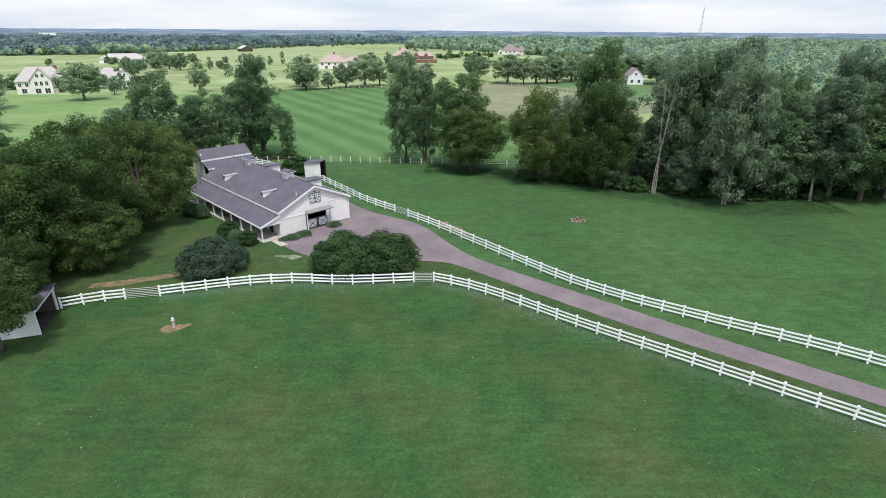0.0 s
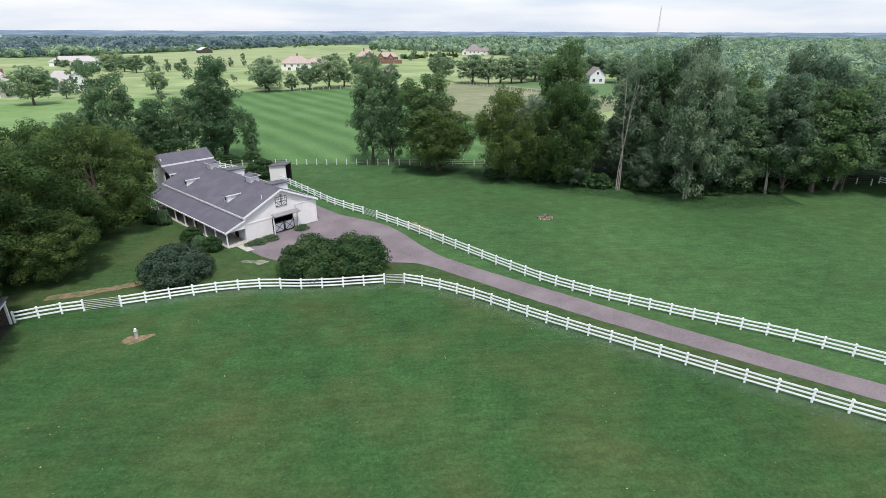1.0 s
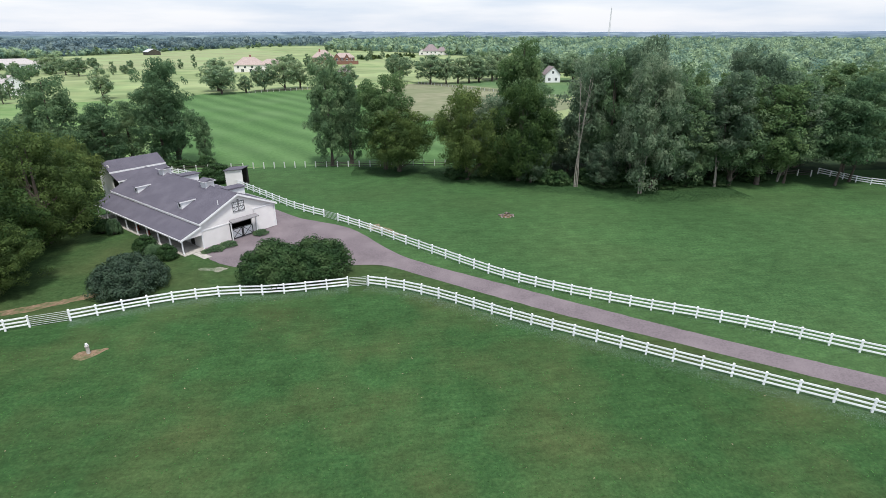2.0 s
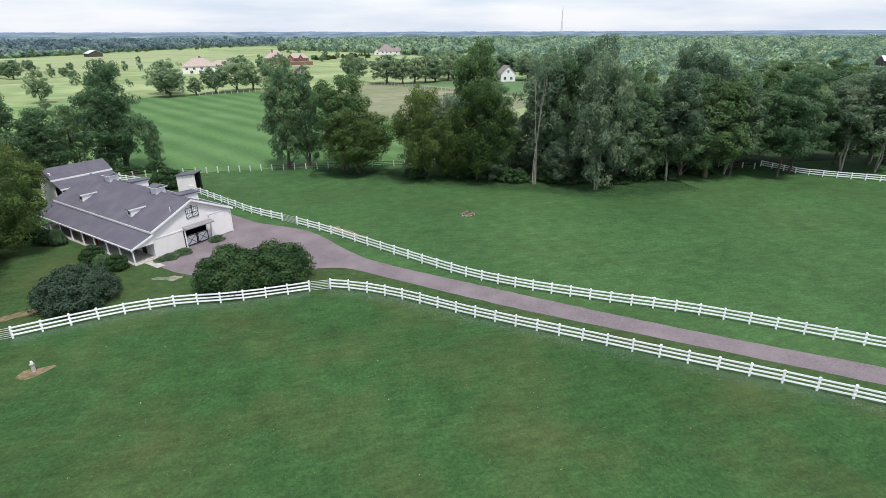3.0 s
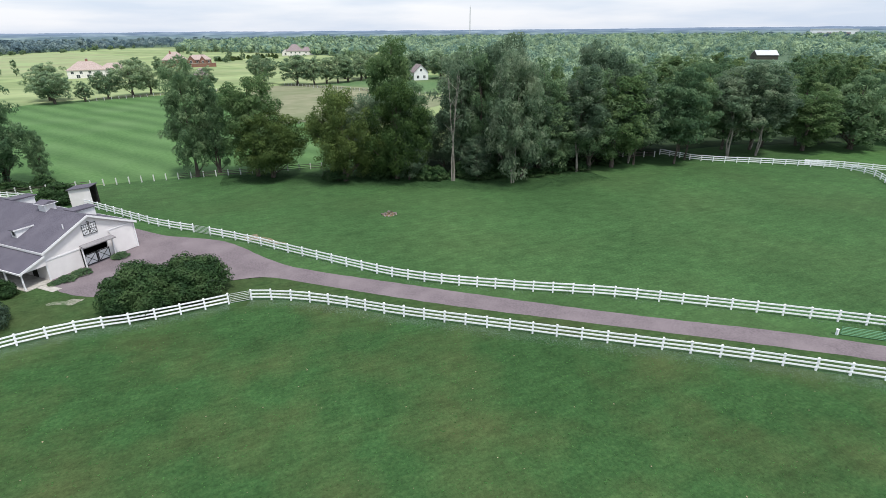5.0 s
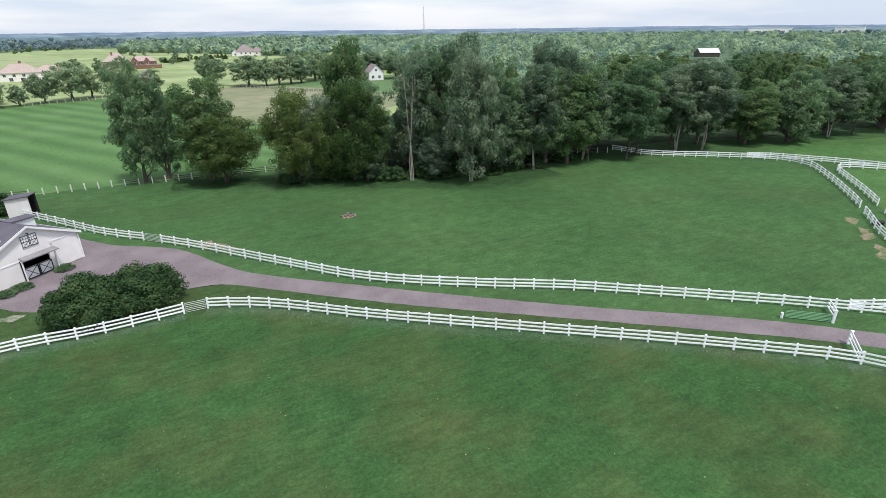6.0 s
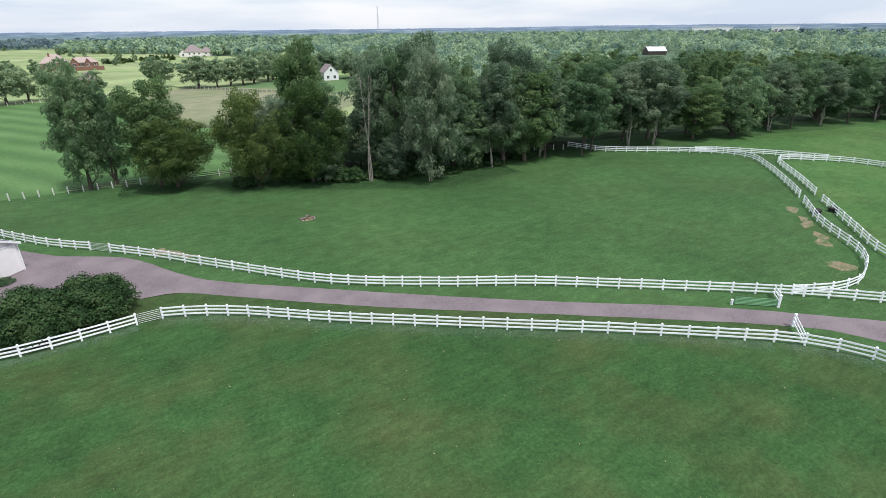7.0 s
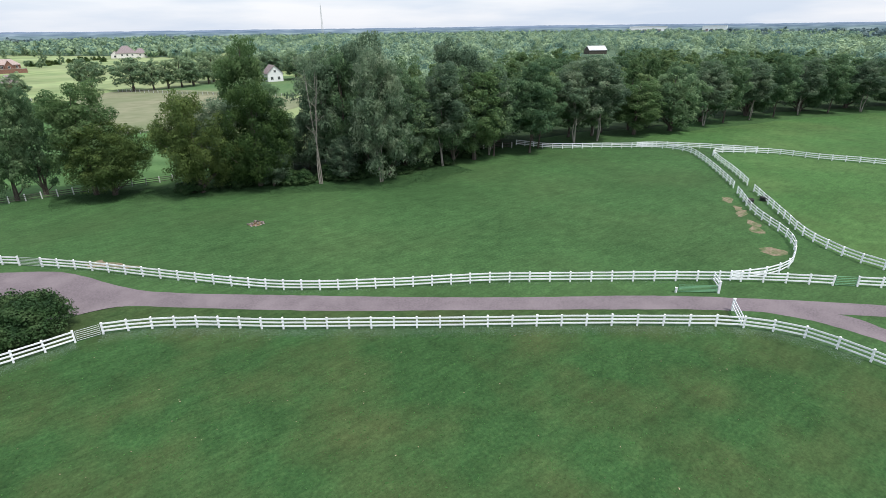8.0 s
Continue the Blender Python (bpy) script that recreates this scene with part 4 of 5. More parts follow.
tufts("bleached_grass", 62000, 103, along(NEAR_LINE, 0.5, 0.6), 0.036, M_PALE_TUFT, "bleached dry grass along the white fence")
tufts("bleached_grass", 32000, 104, along([(-32.1, 52.6), (-27.2, 54.2), (-22.5, 55.5), (-17.7, 56.1), (-12.7, 55.8), (-8.0, 56.0), (-3.5, 56.5)], 0.5, 0.6), 0.036, M_PALE_TUFT, "bleached dry grass below the fence and shrub")
tufts("bleached_grass", 4000, 105, along([(-5.7, 80.4), (-0.8, 75.2), (4.2, 69.2), (9.0, 63.5), (13.6, 58.1), (16.7, 55.0), (21.6, 51.2), (28.9, 46.5), (36.6, 41.9), (46, 35.0), (54.1, 28.9), (59.7, 24.4)], 0.3, 0.3), 0.06, M_PALE_TUFT, "bleached dry grass along the pasture fence")


# ---- young conifers by the far drive ----
def make_conifer():
    ob = empty("conifer", Matrix.Identity(4), "conifer", "tree")
    g = np.random.default_rng(5)
    z = g.uniform(0.4, 5.6, 60)
    a = g.uniform(0, 6.283, 60)
    r = 1.5 * (1 - z / 6.2)
    c = np.stack([np.cos(a) * r * 0.7, np.sin(a) * r * 0.7, z], 1)
    part("trunk", rod_into(bmesh.new(), (0, 0, -0.1), (0, 0, 5.6), 0.15, 0.03), M_BARK, ob)
    link_mesh("crown", leaf_mesh("crown", c, 0.25 + r * 0.35, 500, 0.6, 6), M_LEAF, ob)
    ob["size"] = (6.2, 3.0)
    return ob


CONIFER = make_conifer()
g = random.Random(31)
for i in range(22):
    t = i / 21
    plant(CONIFER, [(2 + 58 * t + g.uniform(-6, 6), 640 + 40 * t + g.uniform(-34, 34), g.uniform(3.5, 6.5), g.uniform(3, 5))], "young dark conifer in a far row", "young conifers")


# ---- scattered trees of the far fields, each a few metres wide ----
DISTANT = [crown_clumps(11, 10, 0.6, 40, seed, 0.7) for seed in (65, 66, 67, 68)]
g = random.Random(44)
clump_at, clump_r, trunks = [], [], bmesh.new()
for x0, y0, x1, y1, count, spread in ((-500, 590, -330, 840, 26, 16), (-330, 850, -150, 1200, 16, 20), (-320, 470, -235, 480, 5, 14),
                                             (-150, 475, -60, 485, 6, 12), (-70, 560, 20, 640, 10, 18), (110, 730, 160, 690, 12, 16),
                                             (-240, 380, -150, 420, 10, 26), (-225, 262, -160, 268, 8, 9), (-60, 880, 60, 900, 16, 26)):
    for i in range(count):
        t = i / max(1, count - 1)
        x, y = x0 + (x1 - x0) * t + g.gauss(0, spread) * 0.6, y0 + (y1 - y0) * t + g.gauss(0, spread)
        h, w = g.uniform(5, 13), g.uniform(5, 12)
        c, r = g.choice(DISTANT)
        clump_at.append(c * np.array((w / 10, w / 10, h / 11)) + np.array((x, y, 0)))
        clump_r.append(r * w / 10 * 1.15)
        rod_into(trunks, (x, y, -0.1), (x, y, h * 0.6), 0.03 * w, 0.01 * w, 5)
clump_at, clump_r = np.concatenate(clump_at), np.concatenate(clump_r)
tagged(link_mesh("distant_trees", leaf_mesh("distant_trees", clump_at, clump_r, 110000, 0.9, 47), M_LEAF_LAWN_HAZED), "small green trees scattered over the far meadows", "trees", kind="stuff")
tagged(part("trunk_rest", trunks, M_BARK, bpy.data.objects["distant_trees"]), kind="stuff")
M_SPECK = material("dry_leaves", [(0.24, 0.20, 0.12), (0.36, 0.30, 0.20)], 2, 3, 0.9, island=0.3)
tufts("fallen_leaves", 420, 107, over(-50, 48, 8, 56), 0.085, M_SPECK, "scattered dry leaves in the pasture grass")


# ---- barn ----
M_CANOPY = material("pale_grey_shingle", [(0.20, 0.19, 0.20), (0.27, 0.26, 0.27)], 6, 8, 0.9, 0.005, 18, second=(0.31, 0.30, 0.31), second_scale=0.8)
BARN = pose(-23.8, 71.3, 0, 0, 0, 45)
W, LEN, EAVE, PEAK = 12.2, 26.5, 3.75, 6.5
barn = empty("barn", BARN, "long white horse barn with grey shingle roof and side porch", "barn")
SLOPE = (PEAK - EAVE) / (W / 2)


def wall_with_gable(bm, y0, y1):
    prism_into(bm, [(0, 0), (W, 0), (W, EAVE - 0.1), (W / 2, PEAK - 0.1), (0, EAVE - 0.1)], y0, y1)


bm = bmesh.new()
prism_into(bm, [(0, 0), (4.5, 0), (4.5, 2.7), (8.0, 2.7), (8.0, 0), (W, 0), (W, EAVE - 0.1), (W / 2, PEAK - 0.1), (0, EAVE - 0.1)], 0, 0.25)
part("front_wall", bm, M_WALL, barn)
bm = bmesh.new()
wall_with_gable(bm, LEN - 0.25, LEN)
part("back_wall", bm, M_WALL, barn)
part("side_wall", box(0, 0.25, 0.25, LEN - 0.25, 0, EAVE - 0.12), M_WALL, barn)
part("side_wall", box(W - 0.25, W, 0.25, LEN - 0.25, 0, EAVE - 0.12), M_WALL, barn)
part("floor_slab", box(0.25, W - 0.25, 0.25, LEN - 0.25, 0, 0.05), M_DARK, barn)


def slope_slab(x0, z0, x1, z1, y0, y1, thick=0.14):
    return prism([(x0, z0), (x1, z1), (x1, z1 + thick), (x0, z0 + thick)], y0, y1)


OV = 0.22
part("roof_slope", slope_slab(-OV, EAVE - OV * SLOPE, W / 2, PEAK, -0.4, LEN + 0.3), M_ROOF, barn)
part("roof_slope", slope_slab(W + OV, EAVE - OV * SLOPE, W / 2, PEAK, -0.4, LEN + 0.3), M_ROOF, barn)
part("ridge_cap", prism([(W / 2 - 0.2, PEAK + 0.07), (W / 2, PEAK + 0.19), (W / 2 + 0.2, PEAK + 0.07), (W / 2, PEAK + 0.12)], -0.4, LEN + 0.3), M_ROOF, barn)
for s in (-1, 1):
    xe, xr = (W / 2 + s * (W / 2 + OV)), W / 2
    part("rake_board", prism([(xe, EAVE - OV * SLOPE - 0.14), (xr, PEAK - 0.12), (xr, PEAK + 0.15), (xe, EAVE - OV * SLOPE + 0.15)], -0.46, -0.402), M_TRIM, barn, "white rake board")
    part("fascia", box(min(xe, xe + s * 0.05), max(xe, xe + s * 0.05), -0.4, LEN + 0.3, EAVE - OV * SLOPE - 0.12, EAVE - OV * SLOPE + 0.15), M_TRIM, barn, "white fascia board")
# porch along the side
PD = 3.1
part("porch_roof", slope_slab(-PD, 2.15, -0.2, EAVE - 0.45, -0.4, LEN + 0.2, 0.12), M_ROOF, barn)
part("porch_gutter", box(-PD - 0.09, -PD, -0.4, LEN + 0.2, 2.10, 2.30), M_TRIM, barn, "white gutter")
part("porch_rake", prism([(-PD - 0.1, 2.02), (-0.05, EAVE - 0.55), (-0.05, EAVE - 0.30), (-PD - 0.1, 2.30)], -0.46, -0.402), M_TRIM, barn, "white rake board")
part("porch_gable", prism([(-PD + 0.25, 2.12), (-0.003, 2.12), (-0.003, EAVE - 0.5)], -0.25, -0.18), M_WALL, barn)
part("porch_slab", box(-PD, -0.003, -0.6, LEN + 0.2, 0, 0.12), M_CONCRETE, barn, "pale concrete porch slab")
PORCH_POST = mesh_of("porch_post", box_into(box(-0.08, 0.08, -0.08, 0.08, 0.12, 2.16, 0.01), -0.11, 0.11, -0.11, 0.11, 0.12, 0.34, 0.01))
for i in range(9):
    link_mesh("porch_post", PORCH_POST, M_TRIM, barn, "", pose(-PD + 0.2, -0.15 + i * 3.3, 0))
part("porch_beam", box(-PD + 0.1, -PD + 0.3, -0.3, LEN, 2.0, 2.16), M_TRIM, barn)
# stall doors and windows under the porch
for i in range(7):
    d = part("stall_door", box(-0.06, -0.004, 1.9 + i * 3.4, 3.1 + i * 3.4, 0.12, 2.2, 0.01), M_DARK, barn, "dark stall door")
    for y in (1.82, 3.1):
        part("door_jamb", box(-0.09, -0.062, y + i * 3.4, y + 0.08 + i * 3.4, 0.12, 2.3), M_TRIM, d)
# front face
part("trim_band", box(0.0, 4.3, -0.05, -0.004, 2.52, 2.68), M_TRIM, barn, "white trim band")
part("corner_board", box(-0.02, 0.16, -0.06, -0.004, 0, EAVE - 0.2), M_TRIM, barn)
part("corner_board", box(W - 0.16, W + 0.02, -0.06, -0.004, 0, EAVE - 0.2), M_TRIM, barn)
big = part("sliding_door", box(8.55, 11.75, -0.14, -0.06, 0.1, 3.65, 0.01), M_WALL, barn, "large closed white sliding door")
part("door_track", box(8.3, 11.9, -0.2, -0.141, 3.66, 3.78), M_TRIM, big)
for x in (8.5, 11.74):
    part("door_edge", box(x, x + 0.06, -0.16, -0.141, 0.1, 3.65), M_TRIM, big)
for y in (11.2, 14.6):
    barrel = empty("barrel", BARN @ pose(-2.2, y, 0.12), "small red barrel on the barn porch", "barrel", "porch barrels")
    part("drum", rod_into(bmesh.new(), (0, 0, 0), (0, 0, 0.85), 0.28, 0.28, 14), material("red_paint", [(0.22, 0.05, 0.035), (0.33, 0.08, 0.05)], 4, 4, 0.5), barrel)
    part("rim", rod_into(bmesh.new(), (0, 0, 0.85), (0, 0, 0.9), 0.3, 0.3, 14), M_BLACK, barrel)
part("canopy_roof", prism([(4.0, 2.86), (8.35, 2.86), (8.35, 2.98), (4.0, 2.98)], -0.95, -0.004), M_CANOPY, barn, "small grey canopy roof over the doors", pose(0, 0, -0.42 + 0.72, 12, 0, 0))
for x in (4.15, 8.2):
    part("canopy_post", box(x - 0.07, x + 0.07, -0.86, -0.72, 0, 2.72, 0.01), M_TRIM, barn)
part("canopy_beam", box(4.05, 8.3, -0.88, -0.70, 2.68, 2.84), M_TRIM, barn)


def cross_door(x0, x1, z0, z1, y):
    d = part("barn_door", box(x0, x1, y, y + 0.06, z0, z1, 0.008), M_TRIM, barn, "white barn door with black cross bracing")
    t = 0.11
    bm = box(x0, x1, y - 0.03, y - 0.002, z0, z0 + t)
    box_into(bm, x0, x1, y - 0.03, y - 0.002, z1 - t, z1)
    box_into(bm, x0, x0 + t, y - 0.03, y - 0.002, z0 + t, z1 - t)
    box_into(bm, x1 - t, x1, y - 0.03, y - 0.002, z0 + t, z1 - t)
    part("border", bm, M_BLACK, d, "black border boards")
    for s in (0, 1):
        a, b = ((x0 + t, z0 + t), (x1 - t, z1 - t)) if s else ((x0 + t, z1 - t), (x1 - t, z0 + t))
        w = 0.055
        part("brace", prism([(a[0] - w, a[1]), (a[0] + w, a[1]), (b[0] + w, b[1]), (b[0] - w, b[1])], y - 0.026 - 0.003 * s, y - 0.004), M_BLACK, d)
    return d


cross_door(4.55, 6.2, 0.06, 1.55, -0.1)
cross_door(6.3, 7.95, 0.06, 1.55, -0.1)
part("door_panel", box(4.3, 4.52, -0.12, -0.06, 0.06, 2.6), M_BLACK, barn, "black edge of an open door")
part("door_header", box(4.5, 8.0, -0.06, -0.004, 2.3, 2.62), M_BLACK, barn)
# hay door over the canopy
hay = part("hay_door", box(5.2, 7.1, -0.08, -0.02, 4.0, 5.45, 0.008), M_TRIM, barn, "white hay door with black glazing bars and crosses")
for x0, x1 in ((5.2, 6.12), (6.18, 7.1)):
    bm = box(x0, x0 + 0.07, -0.11, -0.082, 4.0, 5.45)
    for xx in (x1 - 0.07,):
        box_into(bm, xx, xx + 0.07, -0.11, -0.082, 4.0, 5.45)
    for zz in (4.0, 4.66, 5.38):
        box_into(bm, x0 + 0.07, x1 - 0.07, -0.11, -0.082, zz, zz + 0.07)
    part("border", bm, M_BLACK, hay)
    for k in (1, 2):
        part("glazing_bar", box(x0 + 0.31 * k - 0.02, x0 + 0.31 * k + 0.02, -0.105, -0.083, 4.73, 5.38), M_BLACK, hay)
    part("glazing_bar", box(x0 + 0.07, x1 - 0.07, -0.1, -0.0835, 5.03, 5.07), M_BLACK, hay)
    for s in (0, 1):
        a, b = ((x0 + 0.07, 4.07), (x1 - 0.07, 4.66)) if s else ((x0 + 0.07, 4.66), (x1 - 0.07, 4.07))
        part("brace", prism([(a[0] - 0.03, a[1]), (a[0] + 0.03, a[1]), (b[0] + 0.03, b[1]), (b[0] - 0.03, b[1])], -0.108 - 0.003 * s, -0.084), M_BLACK, hay)
part("gable_lamp", rod_into(box(6.02, 6.22, -0.3, -0.06, 5.62, 5.72, 0.01), (6.12, -0.28, 5.62), (6.12, -0.36, 5.45), 0.05, 0.11), M_BLACK, barn)
# vents, dormers and cupolas
part("vent_pipe", rod_into(bmesh.new(), (3.5, 0.6, EAVE + 3.5 * SLOPE), (3.5, 0.6, EAVE + 3.5 * SLOPE + 0.75), 0.06, 0.06, 8), M_TRIM, barn, "white vent pipe")


def dormer(y):
    z = EAVE + 1.0 * SLOPE + 0.14
    d = part("dormer", prism([(1.0, z - 0.2), (1.0, z + 1.0), (3.2, z + 1.0)], y - 0.5, y + 0.5), M_TRIM, barn, "small white roof dormer")
    part("dormer_roof", prism([(0.75, z + 1.004), (3.45, z + 1.004), (3.45, z + 1.08), (0.75, z + 1.08)], y - 0.6, y + 0.6), M_ROOF, d)
    part("dormer_edge", box(0.72, 3.2, y - 0.65, y - 0.603, z + 0.94, z + 1.1), M_TRIM, d)
    part("dormer_louvre", box(0.955, 0.997, y - 0.2, y + 0.2, z + 0.3, z + 0.8), M_BLACK, d, "dark louvre")


dormer(6.6)
dormer(20.0)


def right_dormer(y):
    z = PEAK - 0.25
    d = part("dormer", box(W / 2 + 1.0, W / 2 + 3.6, y - 0.75, y + 0.75, z - 1.4, z), M_TRIM, barn, "white roof dormer on the far slope")
    part("dormer_roof", prism([(W / 2 + 0.6, z), (W / 2 + 3.9, z), (W / 2 + 3.9, z + 0.12), (W / 2 + 0.6, z + 0.25)], y - 0.95, y + 0.95), M_ROOF, d)


right_dormer(4.2)
right_dormer(17.3)


def cupola(y):
    c = part("cupola", box(W / 2 - 0.7, W / 2 + 0.7, y - 0.7, y + 0.7, PEAK - 0.3, PEAK + 0.85, 0.015), M_TRIM, barn, "white ridge cupola with grey cap")
    part("cupola_roof", prism([(W / 2 - 0.95, PEAK + 0.85), (W / 2 + 0.95, PEAK + 0.85), (W / 2, PEAK + 1.2)], y - 0.95, y + 0.95), M_ROOF, c)
    part("cupola_eave", box(W / 2 - 1.0, W / 2 + 1.0, y - 1.0, y + 1.0, PEAK + 0.80, PEAK + 0.846), M_TRIM, c)
    part("louvre", box(W / 2 - 0.45, W / 2 + 0.45, y - 0.73, y - 0.703, PEAK + 0.15, PEAK + 0.7), M_WALL, c)


cupola(7.4)
cupola(20.2)

# the cross wing behind
wing = empty("barn_wing", BARN @ pose(0, 0, 0), "grey-roofed barn wing behind the main barn", "barn")
part("wall", prism([(3.0, 0), (12.2, 0), (12.2, 5.2), (3.0, 5.2)], 34.0, 39.0), M_WALL, wing)
part("roof_slope", prism([(2.6, 0), (12.6, 0), (12.6, 0.14), (2.6, 0.14)], 0, 3.0), M_ROOF, wing, "", pose(0, 33.5, 5.15, 31, 0, 0))
part("roof_slope", prism([(2.6, 0), (12.6, 0), (12.6, 0.14), (2.6, 0.14)], 0, 3.3), M_ROOF, wing, "", pose(0, 36.07, 6.695, -28, 0, 0))
part("gable_wall", box(3.0, 3.2, 34.4, 38.2, 5.2, 6.2), M_WALL, wing)
part("fascia", box(2.6, 12.6, 33.42, 33.48, 4.98, 5.28), M_TRIM, wing, "white fascia board")
part("lean_to_roof", prism([(2.7, 0), (12.5, 0), (12.5, 0.12), (2.7, 0.12)], 0, 2.9), M_ROOF, wing, "", pose(0, 30.9, 3.95, 20, 0, 0))
part("lean_to_fascia", box(2.7, 12.5, 30.82, 30.88, 3.84, 4.08), M_TRIM, wing)
for x in (3.0, 6.0, 9.0, 12.2):
    part("wing_post", box(x - 0.1, x + 0.1, 31.0, 31.2, 0, 3.95), M_TRIM, wing)
# Flat near-black panel stands in for the shade inside the stalls.
part("stall_front", box(3.2, 12.0, 33.9, 33.99, 0, 3.8), M_DARK, wing, "dark panel painted as the shaded open stalls")

# ---- small field shed by the barn fence ----
shed = empty("field_shed", pose(-28.4, 104.6, 0, 0, 0, -14), "small white field shed with grey lean-to roof", "shed")
part("front_wall", prism([(0, 0), (3.5, 0), (3.5, 3.4), (0, 3.0)], 0, 0.15), M_WALL, shed)
part("side_wall", box(0, 0.15, 0.15, 2.4, 0, 2.95), M_WALL, shed)
part("back_wall", prism([(0, 0), (3.5, 0), (3.5, 3.4), (0, 3.0)], 2.4, 2.55), M_DARK, shed)
part("roof", prism([(-0.2, 2.99), (3.7, 3.43), (3.7, 3.54), (-0.2, 3.10)], -0.25, 2.8), M_ROOF, shed)
part("corner_post", box(3.35, 3.5, 2.1, 2.25, 0, 3.3), M_BLACK, shed)

# ---- run-in shed at the paddock corner ----
runin = empty("run_in_shed", pose(-39.8, 44.3, 0, 0, 0, 109), "white run-in shed with a wide dark opening", "shed")
part("corner_post", box(-0.09, 0.09, -0.09, 0.09, 0, 2.8, 0.01), M_TRIM, runin)
part("corner_post", box(5.25, 5.45, -0.1, 0.1, 0, 2.75, 0.01), M_TRIM, runin)
part("fascia", box(-0.2, 5.6, -0.16, -0.1, 2.45, 2.85), M_TRIM, runin, "white fascia board")
part("side_wall", prism([(-0.06, 0.05), (0.06, 0.05), (0.06, 2.75), (-0.06, 2.75)], 0.1, 4.2), M_TRIM, runin)
# Far wall, floor and back wall take dark colours for the interior shade.
part("far_wall", box(5.3, 5.42, 0.11, 4.2, 0.05, 2.6), M_WEATHERED, runin)
part("dirt_floor", box(0.07, 5.29, -0.05, 4.19, 0.0, 0.045), M_DARK, runin, "shed floor painted dark for the shade inside")
part("back_wall", box(-0.06, 5.42, 4.2, 4.32, 0.05, 2.3), M_DARK, runin)
part("roof", prism([(-0.3, 0), (5.7, 0), (5.7, 0.1), (-0.3, 0.1)], -0.4, 4.8), M_ROOF, runin, "", pose(0, 0, 2.86, -6, 0, 0))

# ---- water hydrant with worn ground ----
sheet("dirt_patch", [(-28.4, 45.0), (-27.5, 44.8), (-26.7, 45.3), (-25.7, 46.2), (-26.5, 46.5), (-27.9, 46.1)], 0.03, M_DIRT, "bare reddish dirt round the water post", "dirt", ragged=0.5, step=0.4)
hyd = empty("water_post", pose(-27.35, 45.9, 0), "short white water post on bare dirt", "water post")
part("body", rod_into(rod_into(bmesh.new(), (0, 0, -0.05), (0, 0, 0.75), 0.17, 0.15, 12), (0, 0, 0.75), (0, 0, 0.84), 0.2, 0.2, 12), M_CONCRETE, hyd)
part("head", rod_into(rod_into(bmesh.new(), (0, 0, 0.84), (0, 0, 1.08), 0.09, 0.11, 10), (0, 0, 1.02), (0.18, -0.05, 1.0), 0.03, 0.03, 6), M_TRIM, hyd)

# ---- worn ground ----
sheet("south_pasture", [(-75, 38), (-58, 44), (-44, 48.6), (-38, 51.0), (-32, 52.5), (-27, 54.1), (-22.5, 55.4), (-17.7, 56.0), (-12.7, 55.7), (-8, 55.9), (-3.5, 56.4), (-1.1, 56.5), (3.2, 54.5), (13, 46.9), (28.5, 35.4), (38, 28.5), (48.2, 20.5), (51.5, 16.8), (53.2, 12), (53.3, 0), (52, -12), (40, -40), (-40, -45), (-75, -30)],
      0.025, M_WORN_PASTURE, "worn green pasture with brownish patches below the white fence", "pasture", ragged=0.2, step=2)
# One sheet for lawn and verge; the tree shade is in its colour.
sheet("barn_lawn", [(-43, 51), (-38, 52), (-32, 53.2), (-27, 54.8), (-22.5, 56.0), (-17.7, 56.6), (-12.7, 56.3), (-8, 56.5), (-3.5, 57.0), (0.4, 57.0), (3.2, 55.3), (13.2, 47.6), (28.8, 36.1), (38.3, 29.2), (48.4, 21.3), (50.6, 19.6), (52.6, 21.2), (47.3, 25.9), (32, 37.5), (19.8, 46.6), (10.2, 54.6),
                    (5.3, 58.9), (0.6, 62.5), (-2.4, 63), (-9, 63.5), (-15, 63.7), (-19.8, 65.6), (-22.6, 69.2), (-24.0, 70.8), (-28, 73), (-44, 89), (-60, 92), (-70, 70), (-62, 50)], 0.0275, M_SHADED_VERGE, "olive lawn round the barn and drive, tree shade in its colour", "lawn", ragged=0.25, step=1.5, smooth=False)
sheet("dirt_path", [(-38.5, 54.9), (-35.5, 56.3), (-32.5, 57.8), (-30.6, 58.9), (-30.6, 59.9), (-33.2, 58.9), (-36.5, 57.4), (-41.5, 55.3), (-41.5, 54.4)], 0.03, M_DIRT, "bare dirt path across the barn lawn", "path", ragged=0.35, step=0.5)
sheet("paving_slab", [(-25.2, 69.9), (-24.3, 70.5), (-21.9, 68.2), (-22.7, 67.5)], 0.045, M_CONCRETE, "pale concrete walk from the porch", "path", smooth=False)
sheet("dirt_patch", [(-22.3, 63.6), (-20.6, 63.2), (-18.4, 63.6), (-18.5, 64.3), (-20.4, 64.6), (-22.4, 64.3)], 0.03, M_GRAVEL, "worn pale gravel on the barn lawn", "dirt", ragged=0.6, step=0.4)
for pts in ([(90.0, 39.4), (92.5, 40.8), (91.0, 41.4), (88.4, 39.4)], [(84.8, 34.4), (87.5, 36.4), (88.4, 38.2), (86.2, 37.2), (83.4, 34.9)], [(78.6, 29.0), (81.6, 31.2), (83.0, 33.6), (80.6, 32.4), (78.2, 30.4)], [(71.2, 25.3), (73.4, 24.0), (74.8, 25.0), (73.8, 26.8), (71.8, 27.0)]):
    sheet("dirt_patch", pts, 0.034, M_TAN_DIRT, "bare trampled dirt beside the lane fence", "dirt", ragged=0.7, step=0.4)
